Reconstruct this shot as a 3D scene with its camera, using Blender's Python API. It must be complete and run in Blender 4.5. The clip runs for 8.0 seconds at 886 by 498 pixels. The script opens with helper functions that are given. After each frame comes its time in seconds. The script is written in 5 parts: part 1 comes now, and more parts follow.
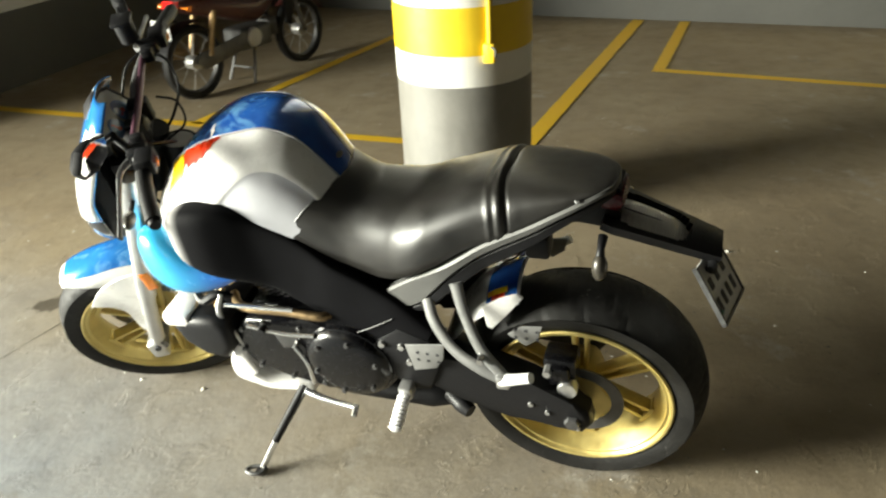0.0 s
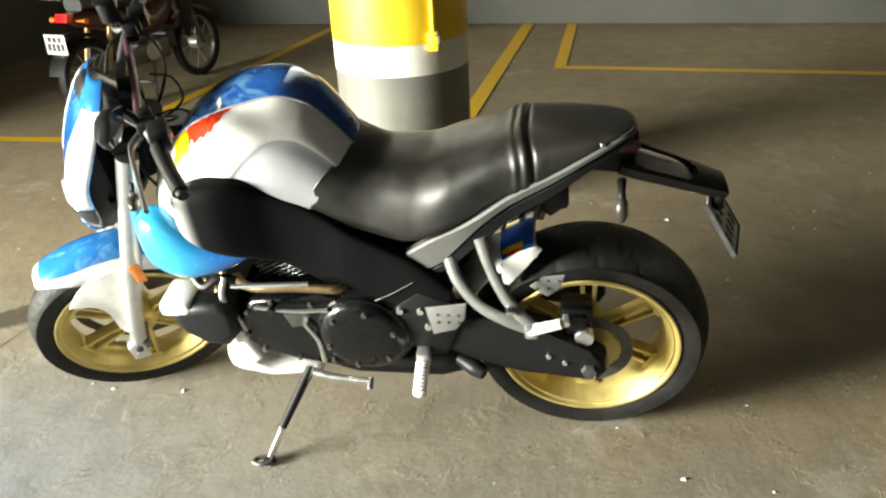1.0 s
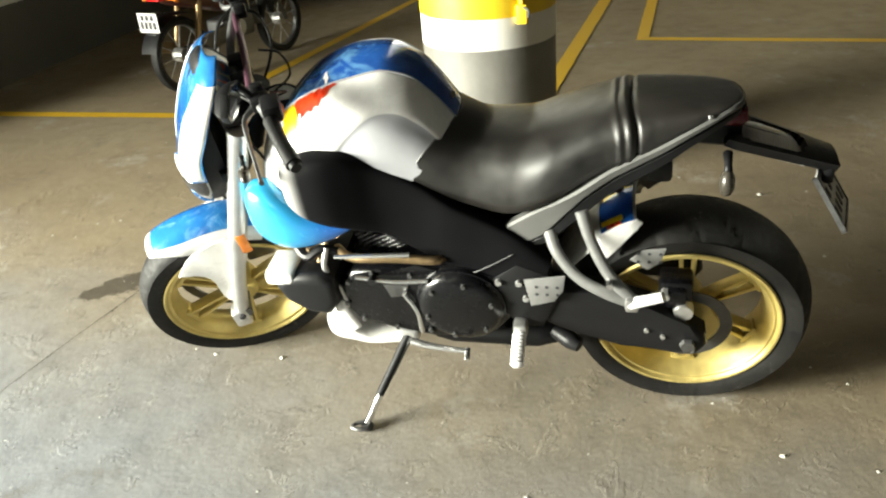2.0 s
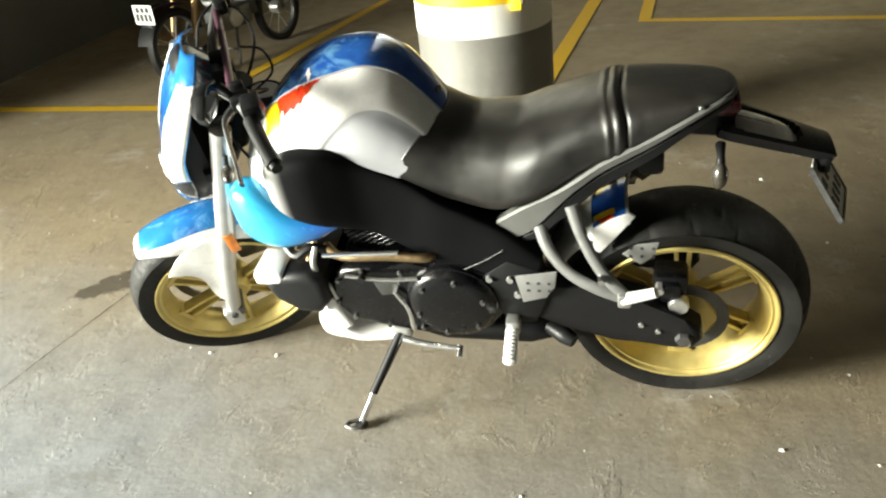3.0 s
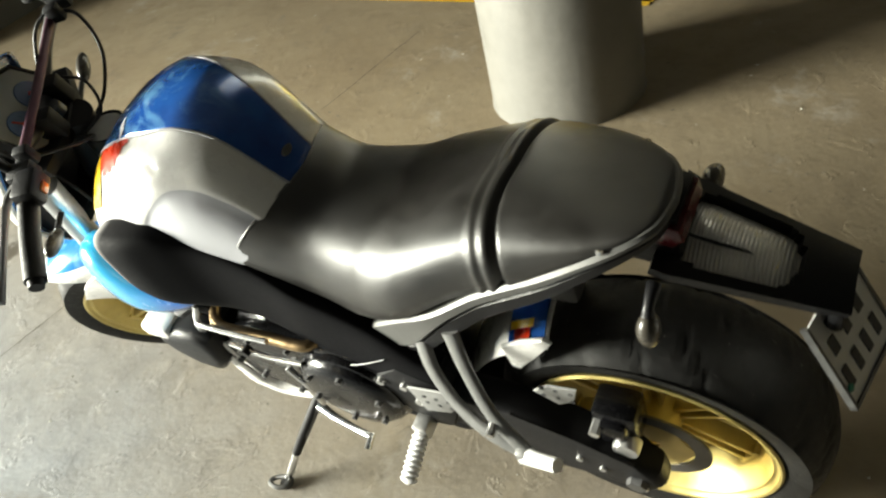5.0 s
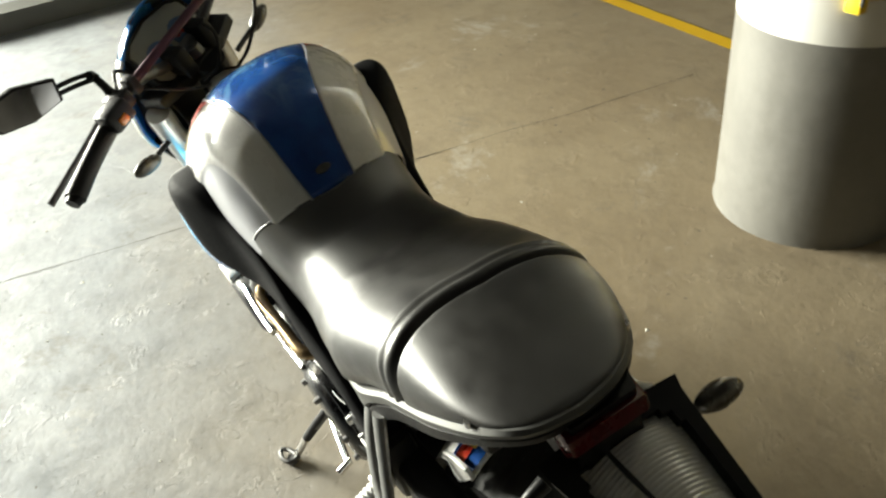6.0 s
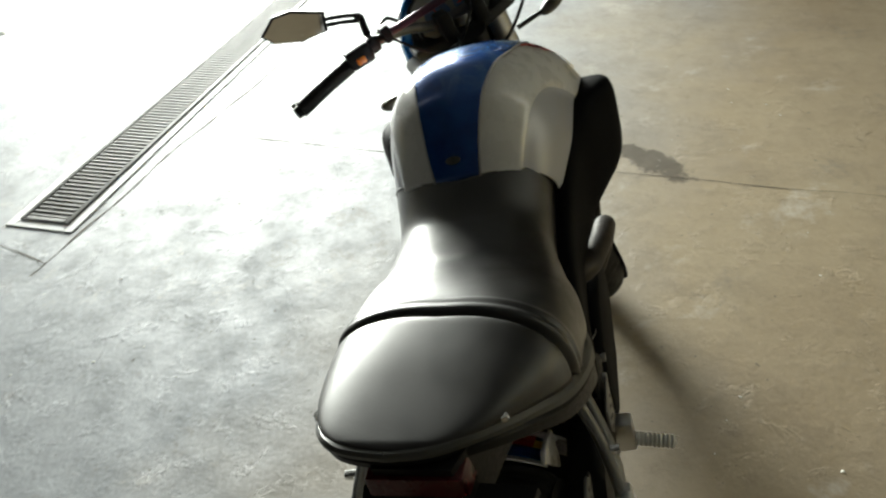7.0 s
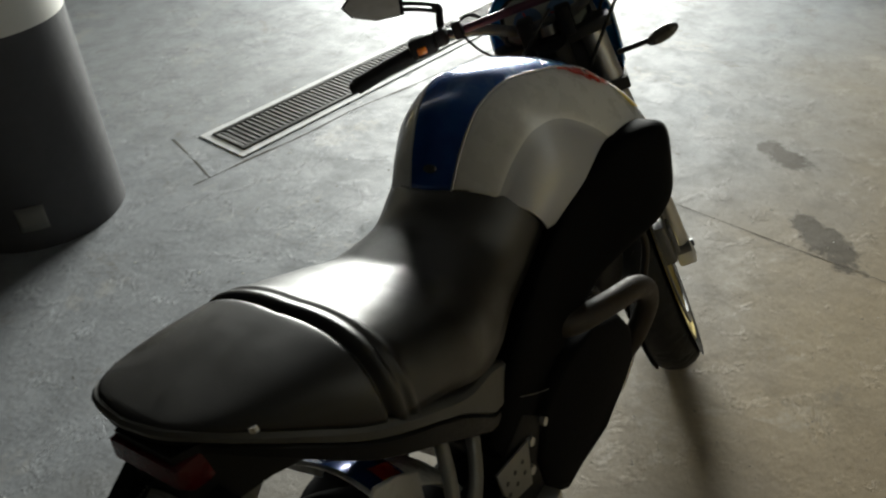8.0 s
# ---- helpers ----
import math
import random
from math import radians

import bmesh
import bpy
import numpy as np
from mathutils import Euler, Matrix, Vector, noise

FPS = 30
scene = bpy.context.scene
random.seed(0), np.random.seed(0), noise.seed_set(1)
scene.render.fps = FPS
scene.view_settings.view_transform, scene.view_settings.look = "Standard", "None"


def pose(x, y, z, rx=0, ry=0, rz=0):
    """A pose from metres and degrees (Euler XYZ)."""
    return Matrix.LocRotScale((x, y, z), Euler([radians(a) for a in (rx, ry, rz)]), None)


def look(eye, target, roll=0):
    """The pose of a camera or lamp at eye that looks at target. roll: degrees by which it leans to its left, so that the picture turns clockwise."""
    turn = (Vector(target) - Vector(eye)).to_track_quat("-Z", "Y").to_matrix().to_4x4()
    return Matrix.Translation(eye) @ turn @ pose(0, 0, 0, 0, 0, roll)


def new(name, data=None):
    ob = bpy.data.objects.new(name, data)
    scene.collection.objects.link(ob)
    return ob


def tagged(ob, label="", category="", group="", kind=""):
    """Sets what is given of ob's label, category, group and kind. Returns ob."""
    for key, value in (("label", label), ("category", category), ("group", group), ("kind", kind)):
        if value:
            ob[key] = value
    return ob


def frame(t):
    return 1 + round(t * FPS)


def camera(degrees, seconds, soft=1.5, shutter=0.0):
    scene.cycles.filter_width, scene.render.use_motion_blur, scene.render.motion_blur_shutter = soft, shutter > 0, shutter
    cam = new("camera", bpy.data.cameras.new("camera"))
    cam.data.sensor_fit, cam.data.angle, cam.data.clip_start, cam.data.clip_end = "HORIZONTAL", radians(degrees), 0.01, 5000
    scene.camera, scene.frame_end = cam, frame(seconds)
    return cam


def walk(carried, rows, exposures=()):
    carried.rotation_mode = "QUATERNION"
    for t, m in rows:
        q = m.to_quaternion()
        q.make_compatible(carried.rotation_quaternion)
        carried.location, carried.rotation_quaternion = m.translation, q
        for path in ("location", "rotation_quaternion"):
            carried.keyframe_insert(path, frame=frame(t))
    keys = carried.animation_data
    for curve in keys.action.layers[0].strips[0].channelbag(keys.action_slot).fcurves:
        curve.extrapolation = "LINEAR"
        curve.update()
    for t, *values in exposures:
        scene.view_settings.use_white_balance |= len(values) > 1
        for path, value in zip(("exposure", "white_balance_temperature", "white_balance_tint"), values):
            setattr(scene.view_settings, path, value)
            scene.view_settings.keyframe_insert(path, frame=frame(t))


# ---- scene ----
# ---- camera and walk ----
cam = camera(57.6, 8.0, soft=2.2, shutter=0.25)
PATH = [
    (0, (0.923, -1.74, 1.552), (0.303, -0.078, 0.627), -3.1),
    (0.5, (0.713, -1.851, 1.484), (0.353, -0.079, 0.629), -4.0),
    (1, (0.623, -1.906, 1.452), (0.297, -0.145, 0.562), -3.0),
    (1.5, (0.552, -1.947, 1.458), (0.09, -0.234, 0.534), -4.0),
    (3, (0.591, -1.889, 1.469), (0.082, -0.214, 0.501), -6.5),
    (3.5, (0.765, -1.704, 1.498), (0.041, -0.152, 0.466), -9.8),
    (4, (0.87, -1.522, 1.51), (-0.007, -0.105, 0.404), -11.9),
    (4.5, (0.849, -1.266, 1.537), (0.045, 0.097, 0.314), -11.8),
    (4.7, (0.873, -1.172, 1.542), (0.065, 0.175, 0.305), -13.0),
    (5.8, (1.208, -0.605, 1.604), (-0.169, 0.106, 0.339), -14.0),
    (6, (1.176, -0.573, 1.549), (-0.22, 0.175, 0.374), -6.9),
    (6.5, (1.204, -0.308, 1.602), (-0.358, -0.031, 0.424), -4.0),
    (7, (1.291, -0.01, 1.629), (-0.274, -0.302, 0.418), -5.4),
    (7.5, (1.2, 0.226, 1.598), (-0.278, -0.388, 0.398), -5.7),
    (8, (1.051, 0.452, 1.587), (-0.285, -0.445, 0.4), -2.9),
]
EXPO = [(0, -0.29, 7300, 0), (1.5, -0.16, 7300, 0), (3.5, -0.19, 7300, 0), (4.7, -0.24, 7300, 0), (6.3, -0.33, 7300, 0), (7.0, -0.65, 6750, 0), (8.0, -1.52, 6750, 3)]
walk(cam, [(t, look(e, g, r)) for t, e, g, r in PATH], EXPO)

# ---- world and light ----
world = bpy.data.worlds.new("sky")
scene.world = world
world.use_nodes = True
wn, wl = world.node_tree.nodes, world.node_tree.links
sky = wn.new("ShaderNodeTexSky")
sky.sky_type, sky.sun_disc = "NISHITA", False
sky.sun_elevation, sky.sun_rotation = radians(35), radians(160)
wl.new(sky.outputs[0], wn["Background"].inputs[0])
wn["Background"].inputs[1].default_value = 0.02

# the garage is shut in but for one wide gateway in its far end wall; daylight falls through it
WALL_X, WALL_Y, ROOF_Z, CORNER_Y, END_X = -4.05, 5.54, 3.6, -0.7, -6.5
LOW_WALL_Z = 0.5
GATE_Y0, GATE_Y1, GATE_Z = -5.6, -1.8, 2.6
gate = bpy.data.lights.new("gateway_daylight", "AREA")
gate.shape, gate.size, gate.size_y = "RECTANGLE", 3.2, 1.7
gate.energy, gate.color = 850, (1.0, 1.0, 1.0)
gate.spread = radians(85)
new("gateway_daylight", gate).matrix_world = look((END_X + 0.06, -3.6, 1.55), (0.0, 0.2, 0.5))


# ---- materials ----
def socket(node, name, value):
    node.inputs[name].default_value = value


def material(name, colour, rough=0.5, metal=0.0, tint=0.15, grain=40.0, blotch=3.0, bump=0.0, bump_scale=None,
             rough_var=0.1, coat=0.0, second=None, second_amount=0.5, spec=0.5, coat_rough=0.06):
    m = bpy.data.materials.new(name)
    m.use_nodes = True
    n, l = m.node_tree.nodes, m.node_tree.links
    b = n["Principled BSDF"]
    co = n.new("ShaderNodeTexCoord")
    big, fine = n.new("ShaderNodeTexNoise"), n.new("ShaderNodeTexNoise")
    for tex, scale, detail in ((big, blotch, 6.0), (fine, grain, 8.0)):
        socket(tex, "Scale", scale), socket(tex, "Detail", detail), socket(tex, "Roughness", 0.6)
        l.new(co.outputs["Object"], tex.inputs["Vector"])
    ramp = n.new("ShaderNodeMapRange")
    socket(ramp, "From Min", 0.35), socket(ramp, "From Max", 0.65)
    l.new(big.outputs[0], ramp.inputs[0])
    mix = n.new("ShaderNodeMix")
    mix.data_type = "RGBA"
    mix.inputs[6].default_value = (*[c * (1 - tint) for c in colour], 1)
    mix.inputs[7].default_value = (*(second or [min(1, c * (1 + tint)) for c in colour]), 1)
    l.new(ramp.outputs[0], mix.inputs[0])
    mix2 = n.new("ShaderNodeMix")
    mix2.data_type, mix2.blend_type = "RGBA", "OVERLAY"
    mix2.inputs[0].default_value = min(1.0, tint * 1.6)
    l.new(mix.outputs[2], mix2.inputs[6])
    l.new(fine.outputs[0], mix2.inputs[7])
    l.new(mix2.outputs[2], b.inputs["Base Color"])
    rr = n.new("ShaderNodeMapRange")
    socket(rr, "From Min", 0.3), socket(rr, "From Max", 0.7)
    socket(rr, "To Min", max(0.02, rough - rough_var)), socket(rr, "To Max", min(1, rough + rough_var))
    l.new(fine.outputs[0], rr.inputs[0])
    l.new(rr.outputs[0], b.inputs["Roughness"])
    socket(b, "Metallic", metal), socket(b, "Coat Weight", coat), socket(b, "Coat Roughness", coat_rough)
    socket(b, "Specular IOR Level", spec)
    if bump:
        tex = fine
        if bump_scale:
            tex = n.new("ShaderNodeTexNoise")
            socket(tex, "Scale", bump_scale), socket(tex, "Detail", 4.0)
            l.new(co.outputs["Object"], tex.inputs["Vector"])
        bp = n.new("ShaderNodeBump")
        socket(bp, "Strength", bump), socket(bp, "Distance", 0.01)
        l.new(tex.outputs[0], bp.inputs["Height"])
        l.new(bp.outputs[0], b.inputs["Normal"])
    return m


def floor_material():
    m = bpy.data.materials.new("worn_concrete_floor")
    m.use_nodes = True
    n, l = m.node_tree.nodes, m.node_tree.links
    b = n["Principled BSDF"]
    co = n.new("ShaderNodeTexCoord")

    def noise_tex(scale, detail, rough=0.6, distort=0.0):
        t = n.new("ShaderNodeTexNoise")
        socket(t, "Scale", scale), socket(t, "Detail", detail), socket(t, "Roughness", rough), socket(t, "Distortion", distort)
        l.new(co.outputs["Object"], t.inputs["Vector"])
        return t

    def rng(src, a, z, lo=0.0, hi=1.0):
        r = n.new("ShaderNodeMapRange")
        socket(r, "From Min", a), socket(r, "From Max", z), socket(r, "To Min", lo), socket(r, "To Max", hi)
        l.new(src, r.inputs[0])
        return r.outputs[0]

    def mixed(fac, a, c):
        x = n.new("ShaderNodeMix")
        x.data_type = "RGBA"
        l.new(fac, x.inputs[0])
        for i, s in ((6, a), (7, c)):
            if isinstance(s, tuple):
                x.inputs[i].default_value = (*s, 1)
            else:
                l.new(s, x.inputs[i])
        return x.outputs[2]

    def maths(op, a, c):
        x = n.new("ShaderNodeMath")
        x.operation = op
        for i, s in ((0, a), (1, c)):
            if isinstance(s, float):
                x.inputs[i].default_value = s
            else:
                l.new(s, x.inputs[i])
        return x.outputs[0]

    clouds, mid, fine = noise_tex(0.9, 6), noise_tex(6.5, 9, 0.68), noise_tex(70, 5, 0.6)
    col = mixed(rng(clouds.outputs[0], 0.35, 0.65), FLOOR_A, FLOOR_B)
    col = mixed(rng(mid.outputs[0], 0.48, 0.68, 0.0, 0.38), col, FLOOR_C)
    col = mixed(rng(fine.outputs[0], 0.56, 0.75, 0.0, 0.18), col, FLOOR_D)
    # daylight's cool tint is painted into the slab on the gateway side; bays stay tan
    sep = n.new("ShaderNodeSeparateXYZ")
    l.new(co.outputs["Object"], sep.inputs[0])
    daylight_tint = maths("ADD", sep.outputs[1], maths("MULTIPLY", sep.outputs[0], 0.25))
    daylight_tint = maths("ADD", daylight_tint, maths("MULTIPLY", maths("SUBTRACT", clouds.outputs[0], 0.5), 1.6))
    daylight_tint = rng(daylight_tint, 0.32, -1.0, 0.0, 0.85)
    col = mixed(daylight_tint, col, mixed(rng(mid.outputs[0], 0.4, 0.7), (0.325, 0.355, 0.392), (0.215, 0.238, 0.265)))
    # scuffed pale patches
    pale = noise_tex(2.1, 9, 0.75, 0.25)
    col = mixed(rng(pale.outputs[0], 0.57, 0.68, 0.0, 0.55), col, (0.50, 0.47, 0.42))
    streak = noise_tex(3.4, 10, 0.78, 0.4)
    col = mixed(rng(streak.outputs[0], 0.58, 0.66, 0.0, 0.5), col, (0.17, 0.15, 0.12))
    specks = noise_tex(38, 3, 0.5)
    col = mixed(rng(specks.outputs[0], 0.70, 0.74, 0.0, 0.8), col, (0.10, 0.09, 0.075))
    # oil stains with ragged edges: centre x, y, half length, half width, turn
    ragged = noise_tex(11, 6, 0.7)
    stain_mask = None
    for sx, sy, sl, sw, turn in STAINS:
        c, s = math.cos(turn), math.sin(turn)
        dx, dy = maths("SUBTRACT", sep.outputs[0], sx), maths("SUBTRACT", sep.outputs[1], sy)
        u = maths("DIVIDE", maths("ADD", maths("MULTIPLY", dx, c), maths("MULTIPLY", dy, s)), sl)
        v = maths("DIVIDE", maths("SUBTRACT", maths("MULTIPLY", dy, c), maths("MULTIPLY", dx, s)), sw)
        d = maths("SQRT", maths("ADD", maths("MULTIPLY", u, u), maths("MULTIPLY", v, v)), 0.0)
        d = maths("ADD", d, maths("MULTIPLY", maths("SUBTRACT", ragged.outputs[0], 0.5), 2.6))
        k = rng(d, 1.12, 0.82)
        stain_mask = k if stain_mask is None else maths("MAXIMUM", stain_mask, k)
    col = mixed(maths("MULTIPLY", stain_mask, 0.86), col, (0.075, 0.062, 0.045))
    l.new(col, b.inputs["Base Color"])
    l.new(rng(mid.outputs[0], 0.3, 0.7, 0.52, 0.78), b.inputs["Roughness"])
    socket(b, "Specular IOR Level", 0.36)
    pits = n.new("ShaderNodeTexVoronoi")
    socket(pits, "Scale", 26.0)
    l.new(co.outputs["Object"], pits.inputs["Vector"])
    height = maths("ADD", maths("MULTIPLY", fine.outputs[0], 0.16), maths("MULTIPLY", mid.outputs[0], 1.2))
    height = maths("ADD", height, rng(pits.outputs[0], 0.0, 0.12, -0.22, 0.0))
    # thin scabs and trowel marks
    scab = noise_tex(7.5, 8, 0.72, 0.6)
    height = maths("ADD", height, rng(scab.outputs[0], 0.57, 0.61, 0.0, 0.30))
    bp = n.new("ShaderNodeBump")
    socket(bp, "Strength", 0.45), socket(bp, "Distance", 0.008)
    l.new(height, bp.inputs["Height"])
    l.new(bp.outputs[0], b.inputs["Normal"])
    return m


STAINS = [(-1.38, 0.32, 0.17, 0.065, 0.75), (-1.86, 0.09, 0.10, 0.06, 1.2), (-1.90, 0.02, 0.06, 0.05, 0.0),
          (-2.6, -2.9, 0.10, 0.06, 0.4), (-3.1, -1.75, 0.16, 0.07, 0.2)]
FLOOR_A, FLOOR_B, FLOOR_C, FLOOR_D = (0.255, 0.20, 0.130), (0.325, 0.268, 0.182), (0.165, 0.132, 0.088), (0.15, 0.126, 0.09)

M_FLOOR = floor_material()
M_CRACK = material("dirty_joint", (0.07, 0.06, 0.045), 0.9)
M_LINE = material("worn_yellow_line_paint", (0.86, 0.54, 0.03), 0.55, tint=0.12, grain=60, blotch=7, bump=0.15, second=(0.78, 0.47, 0.03))
M_GREY_WALL = material("grey_wall_paint", (0.098, 0.098, 0.088), 0.6, tint=0.12, grain=25, blotch=1.2, bump=0.12)
M_WHITE_WALL = material("white_wall_paint", (0.74, 0.73, 0.68), 0.6, tint=0.06, grain=25, blotch=1.2, bump=0.08)
# Upper walls out of view, darkened so they bounce less light.
M_UPPER_WALL = material("low_bounce_render_wall", (0.09, 0.088, 0.08), 0.75, tint=0.12, grain=25, blotch=1.2, bump=0.15)
M_YELLOW_WALL = material("yellow_band_paint", (0.80, 0.55, 0.03), 0.5, tint=0.08, grain=25, blotch=2, bump=0.06)
M_PILLAR_GREY = material("grey_pillar_paint", (0.17, 0.165, 0.148), 0.55, tint=0.10, grain=22, blotch=4, bump=0.15)
# Same grey paint darkened: shade on the pillar's unlit side put into the colour.
M_PILLAR_SHADED = material("shaded_grey_pillar_paint", (0.062, 0.062, 0.066), 0.55, tint=0.12, grain=22, blotch=4, bump=0.15, spec=0.3)
# Unseen ceiling, made near black to cut light bounced onto shaded sides.
M_CEILING = material("dark_low_bounce_ceiling", (0.05, 0.048, 0.044), 0.8, tint=0.12, grain=12, blotch=0.8, bump=0.2)
M_GRATE = material("galvanised_grate_steel", (0.17, 0.17, 0.168), 0.7, 0.4, spec=0.3, tint=0.2, grain=60)
M_RIM = material("pale_drain_rim", (0.62, 0.63, 0.64), 0.7, tint=0.15, grain=30, blotch=6, bump=0.15)
M_PIT = material("drain_pit_shade", (0.05, 0.048, 0.045), 0.9)
M_BLUE = material("marbled_blue_enamel", (0.012, 0.065, 0.33), 0.22, 0.25, tint=0.2, grain=14, blotch=5.5, coat=0.9, rough_var=0.04,
                  second=(0.02, 0.13, 0.50))


def flecked(m, colour, edge, scale=11.0, low=0.53, high=0.70):
    """Pale ragged streaks over a paint or rubber, ahead of a given place along the machine."""
    n, l = m.node_tree.nodes, m.node_tree.links
    b = n["Principled BSDF"]
    co = n.new("ShaderNodeTexCoord")
    t = n.new("ShaderNodeTexNoise")
    socket(t, "Scale", scale), socket(t, "Detail", 7.0), socket(t, "Roughness", 0.62), socket(t, "Distortion", 1.6)
    l.new(co.outputs["Object"], t.inputs["Vector"])
    r = n.new("ShaderNodeMapRange")
    socket(r, "From Min", low), socket(r, "From Max", high)
    l.new(t.outputs[0], r.inputs[0])
    s = n.new("ShaderNodeSeparateXYZ")
    l.new(co.outputs["Object"], s.inputs[0])
    g = n.new("ShaderNodeMapRange")
    socket(g, "From Min", edge), socket(g, "From Max", edge - 0.22), socket(g, "To Min", 0.0), socket(g, "To Max", 0.75)
    l.new(s.outputs[0], g.inputs[0])
    k = n.new("ShaderNodeMath")
    k.operation = "MULTIPLY"
    l.new(r.outputs[0], k.inputs[0]), l.new(g.outputs[0], k.inputs[1])
    x = n.new("ShaderNodeMix")
    x.data_type = "RGBA"
    l.new(k.outputs[0], x.inputs[0])
    l.new(b.inputs["Base Color"].links[0].from_socket, x.inputs[6])
    x.inputs[7].default_value = (*colour, 1)
    l.new(x.outputs[2], b.inputs["Base Color"])


flecked(M_BLUE, (0.20, 0.50, 0.82), 0.06, 11.0, 0.49, 0.66)


def two_tone(m, colour, x0, x1):
    """Fade to another colour along the machine: the spar's sprayed silver, the scoop's painted shade."""
    n, l = m.node_tree.nodes, m.node_tree.links
    b = n["Principled BSDF"]
    co, s, g = n.new("ShaderNodeTexCoord"), n.new("ShaderNodeSeparateXYZ"), n.new("ShaderNodeMapRange")
    l.new(co.outputs["Object"], s.inputs[0])
    socket(g, "From Min", x0), socket(g, "From Max", x1)
    g.interpolation_type = "SMOOTHSTEP"
    l.new(s.outputs[0], g.inputs[0])
    x = n.new("ShaderNodeMix")
    x.data_type = "RGBA"
    l.new(g.outputs[0], x.inputs[0])
    l.new(b.inputs["Base Color"].links[0].from_socket, x.inputs[6])
    x.inputs[7].default_value = (*colour, 1)
    l.new(x.outputs[2], b.inputs["Base Color"])


# The scoop's lit front and its shade under the spar are in this blue.
M_SCOOP = material("lit_to_shaded_blue_enamel", (0.03, 0.36, 0.66), 0.25, 0.1, tint=0.15, grain=14, blotch=4, coat=0.8, rough_var=0.04)
two_tone(M_SCOOP, (0.012, 0.11, 0.42), -0.33, -0.17)
M_NOSE = material("marbled_sky_blue_enamel", (0.018, 0.14, 0.52), 0.22, 0.15, tint=0.2, grain=14, blotch=6, coat=0.9, rough_var=0.04, second=(0.03, 0.26, 0.66))
flecked(M_NOSE, (0.25, 0.55, 0.82), 0.0)
M_PEARL = material("pearl_white_enamel", (0.80, 0.79, 0.77), 0.28, 0.0, tint=0.02, grain=30, blotch=3, coat=0.7, rough_var=0.04)
M_SILVER = material("satin_silver_enamel", (0.44, 0.445, 0.475), 0.42, 0.15, tint=0.03, grain=60, blotch=3, coat=0.3, rough_var=0.05)
M_RED = material("red_decal_enamel", (0.60, 0.018, 0.006), 0.3, tint=0.15, blotch=18, coat=0.5, second=(0.68, 0.06, 0.01))
M_YELLOW = material("yellow_decal_enamel", (0.85, 0.55, 0.02), 0.3, tint=0.08, blotch=12, coat=0.7)
M_FRAME = material("satin_black_frame_coat", (0.007, 0.007, 0.008), 0.55, tint=0.2, grain=150, blotch=6, bump=0.04, rough_var=0.06, spec=0.25)
M_SPAR = material("black_spar_coat", (0.004, 0.004, 0.0048), 0.72, tint=0.2, grain=150, blotch=6, bump=0.03, rough_var=0.06, spec=0.06)
two_tone(M_SPAR, (0.30, 0.295, 0.29), -0.225, -0.275)
M_PLASTIC = material("black_moulded_plastic", (0.008, 0.008, 0.009), 0.45, tint=0.2, grain=160, blotch=8, bump=0.05, spec=0.3)
M_ENGINE = material("gloss_black_engine_coat", (0.004, 0.004, 0.0048), 0.24, 0.0, tint=0.25, grain=80, blotch=9, coat=0.15, rough_var=0.06, spec=0.35)
M_SEAT = material("worn_black_vinyl", (0.0085, 0.008, 0.0072), 0.47, tint=0.25, grain=16, blotch=4, bump=0.06, bump_scale=420, rough_var=0.16, spec=0.58, second=(0.016, 0.014, 0.0112), coat=0.6, coat_rough=0.39)
M_RUBBER = material("dusty_tyre_rubber", (0.007, 0.0068, 0.0065), 0.62, tint=0.3, grain=70, blotch=9, bump=0.12, second=(0.013, 0.0125, 0.0115), spec=0.3)
flecked(M_RUBBER, (0.16, 0.155, 0.145), 9.0, 55.0, 0.66, 0.72)
M_GRIP = material("black_grip_rubber", (0.010, 0.010, 0.010), 0.5, tint=0.2, grain=200, bump=0.2, spec=0.3)
M_GOLD = material("gold_anodised_wheel", (0.60, 0.48, 0.18), 0.44, 0.6, tint=0.12, grain=40, blotch=8, rough_var=0.08)
M_ALU = material("cast_aluminium", (0.62, 0.62, 0.61), 0.38, 0.85, tint=0.10, grain=60, blotch=10, rough_var=0.1)
M_POLISH = material("polished_aluminium", (0.80, 0.80, 0.79), 0.16, 0.95, tint=0.06, grain=50, blotch=10, rough_var=0.05)
M_PEG = material("bright_worn_alloy", (0.88, 0.88, 0.87), 0.45, 0.2, tint=0.06, grain=60, blotch=10, bump=0.1)
M_HEEL = material("dull_alloy_plate", (0.26, 0.26, 0.255), 0.5, 0.4, tint=0.1, grain=60, blotch=10)
M_STEEL = material("brushed_dark_steel", (0.15, 0.15, 0.15), 0.48, 0.85, tint=0.2, grain=90, blotch=10)
M_RAIL = material("dark_silver_rail_coat", (0.125, 0.125, 0.12), 0.5, 0.35, tint=0.08, grain=90, blotch=7, rough_var=0.06)
M_HANGER = material("satin_silver_hanger_coat", (0.19, 0.19, 0.186), 0.42, 0.45, tint=0.08, grain=90, blotch=7, rough_var=0.06)
M_BRACE = material("purple_bar_brace_coat", (0.085, 0.036, 0.055), 0.4, 0.4, tint=0.2, grain=60)
M_BRONZE = material("heat_tinted_header_steel", (0.34, 0.24, 0.13), 0.36, 0.9, tint=0.25, grain=50, blotch=12)
M_SOOT = material("sooty_brown_steel", (0.030, 0.022, 0.016), 0.6, 0.2, tint=0.25, grain=60, blotch=14, bump=0.06)
M_REDLENS = material("dark_red_lens", (0.085, 0.003, 0.006), 0.3, tint=0.1, coat=0.2, spec=0.3)
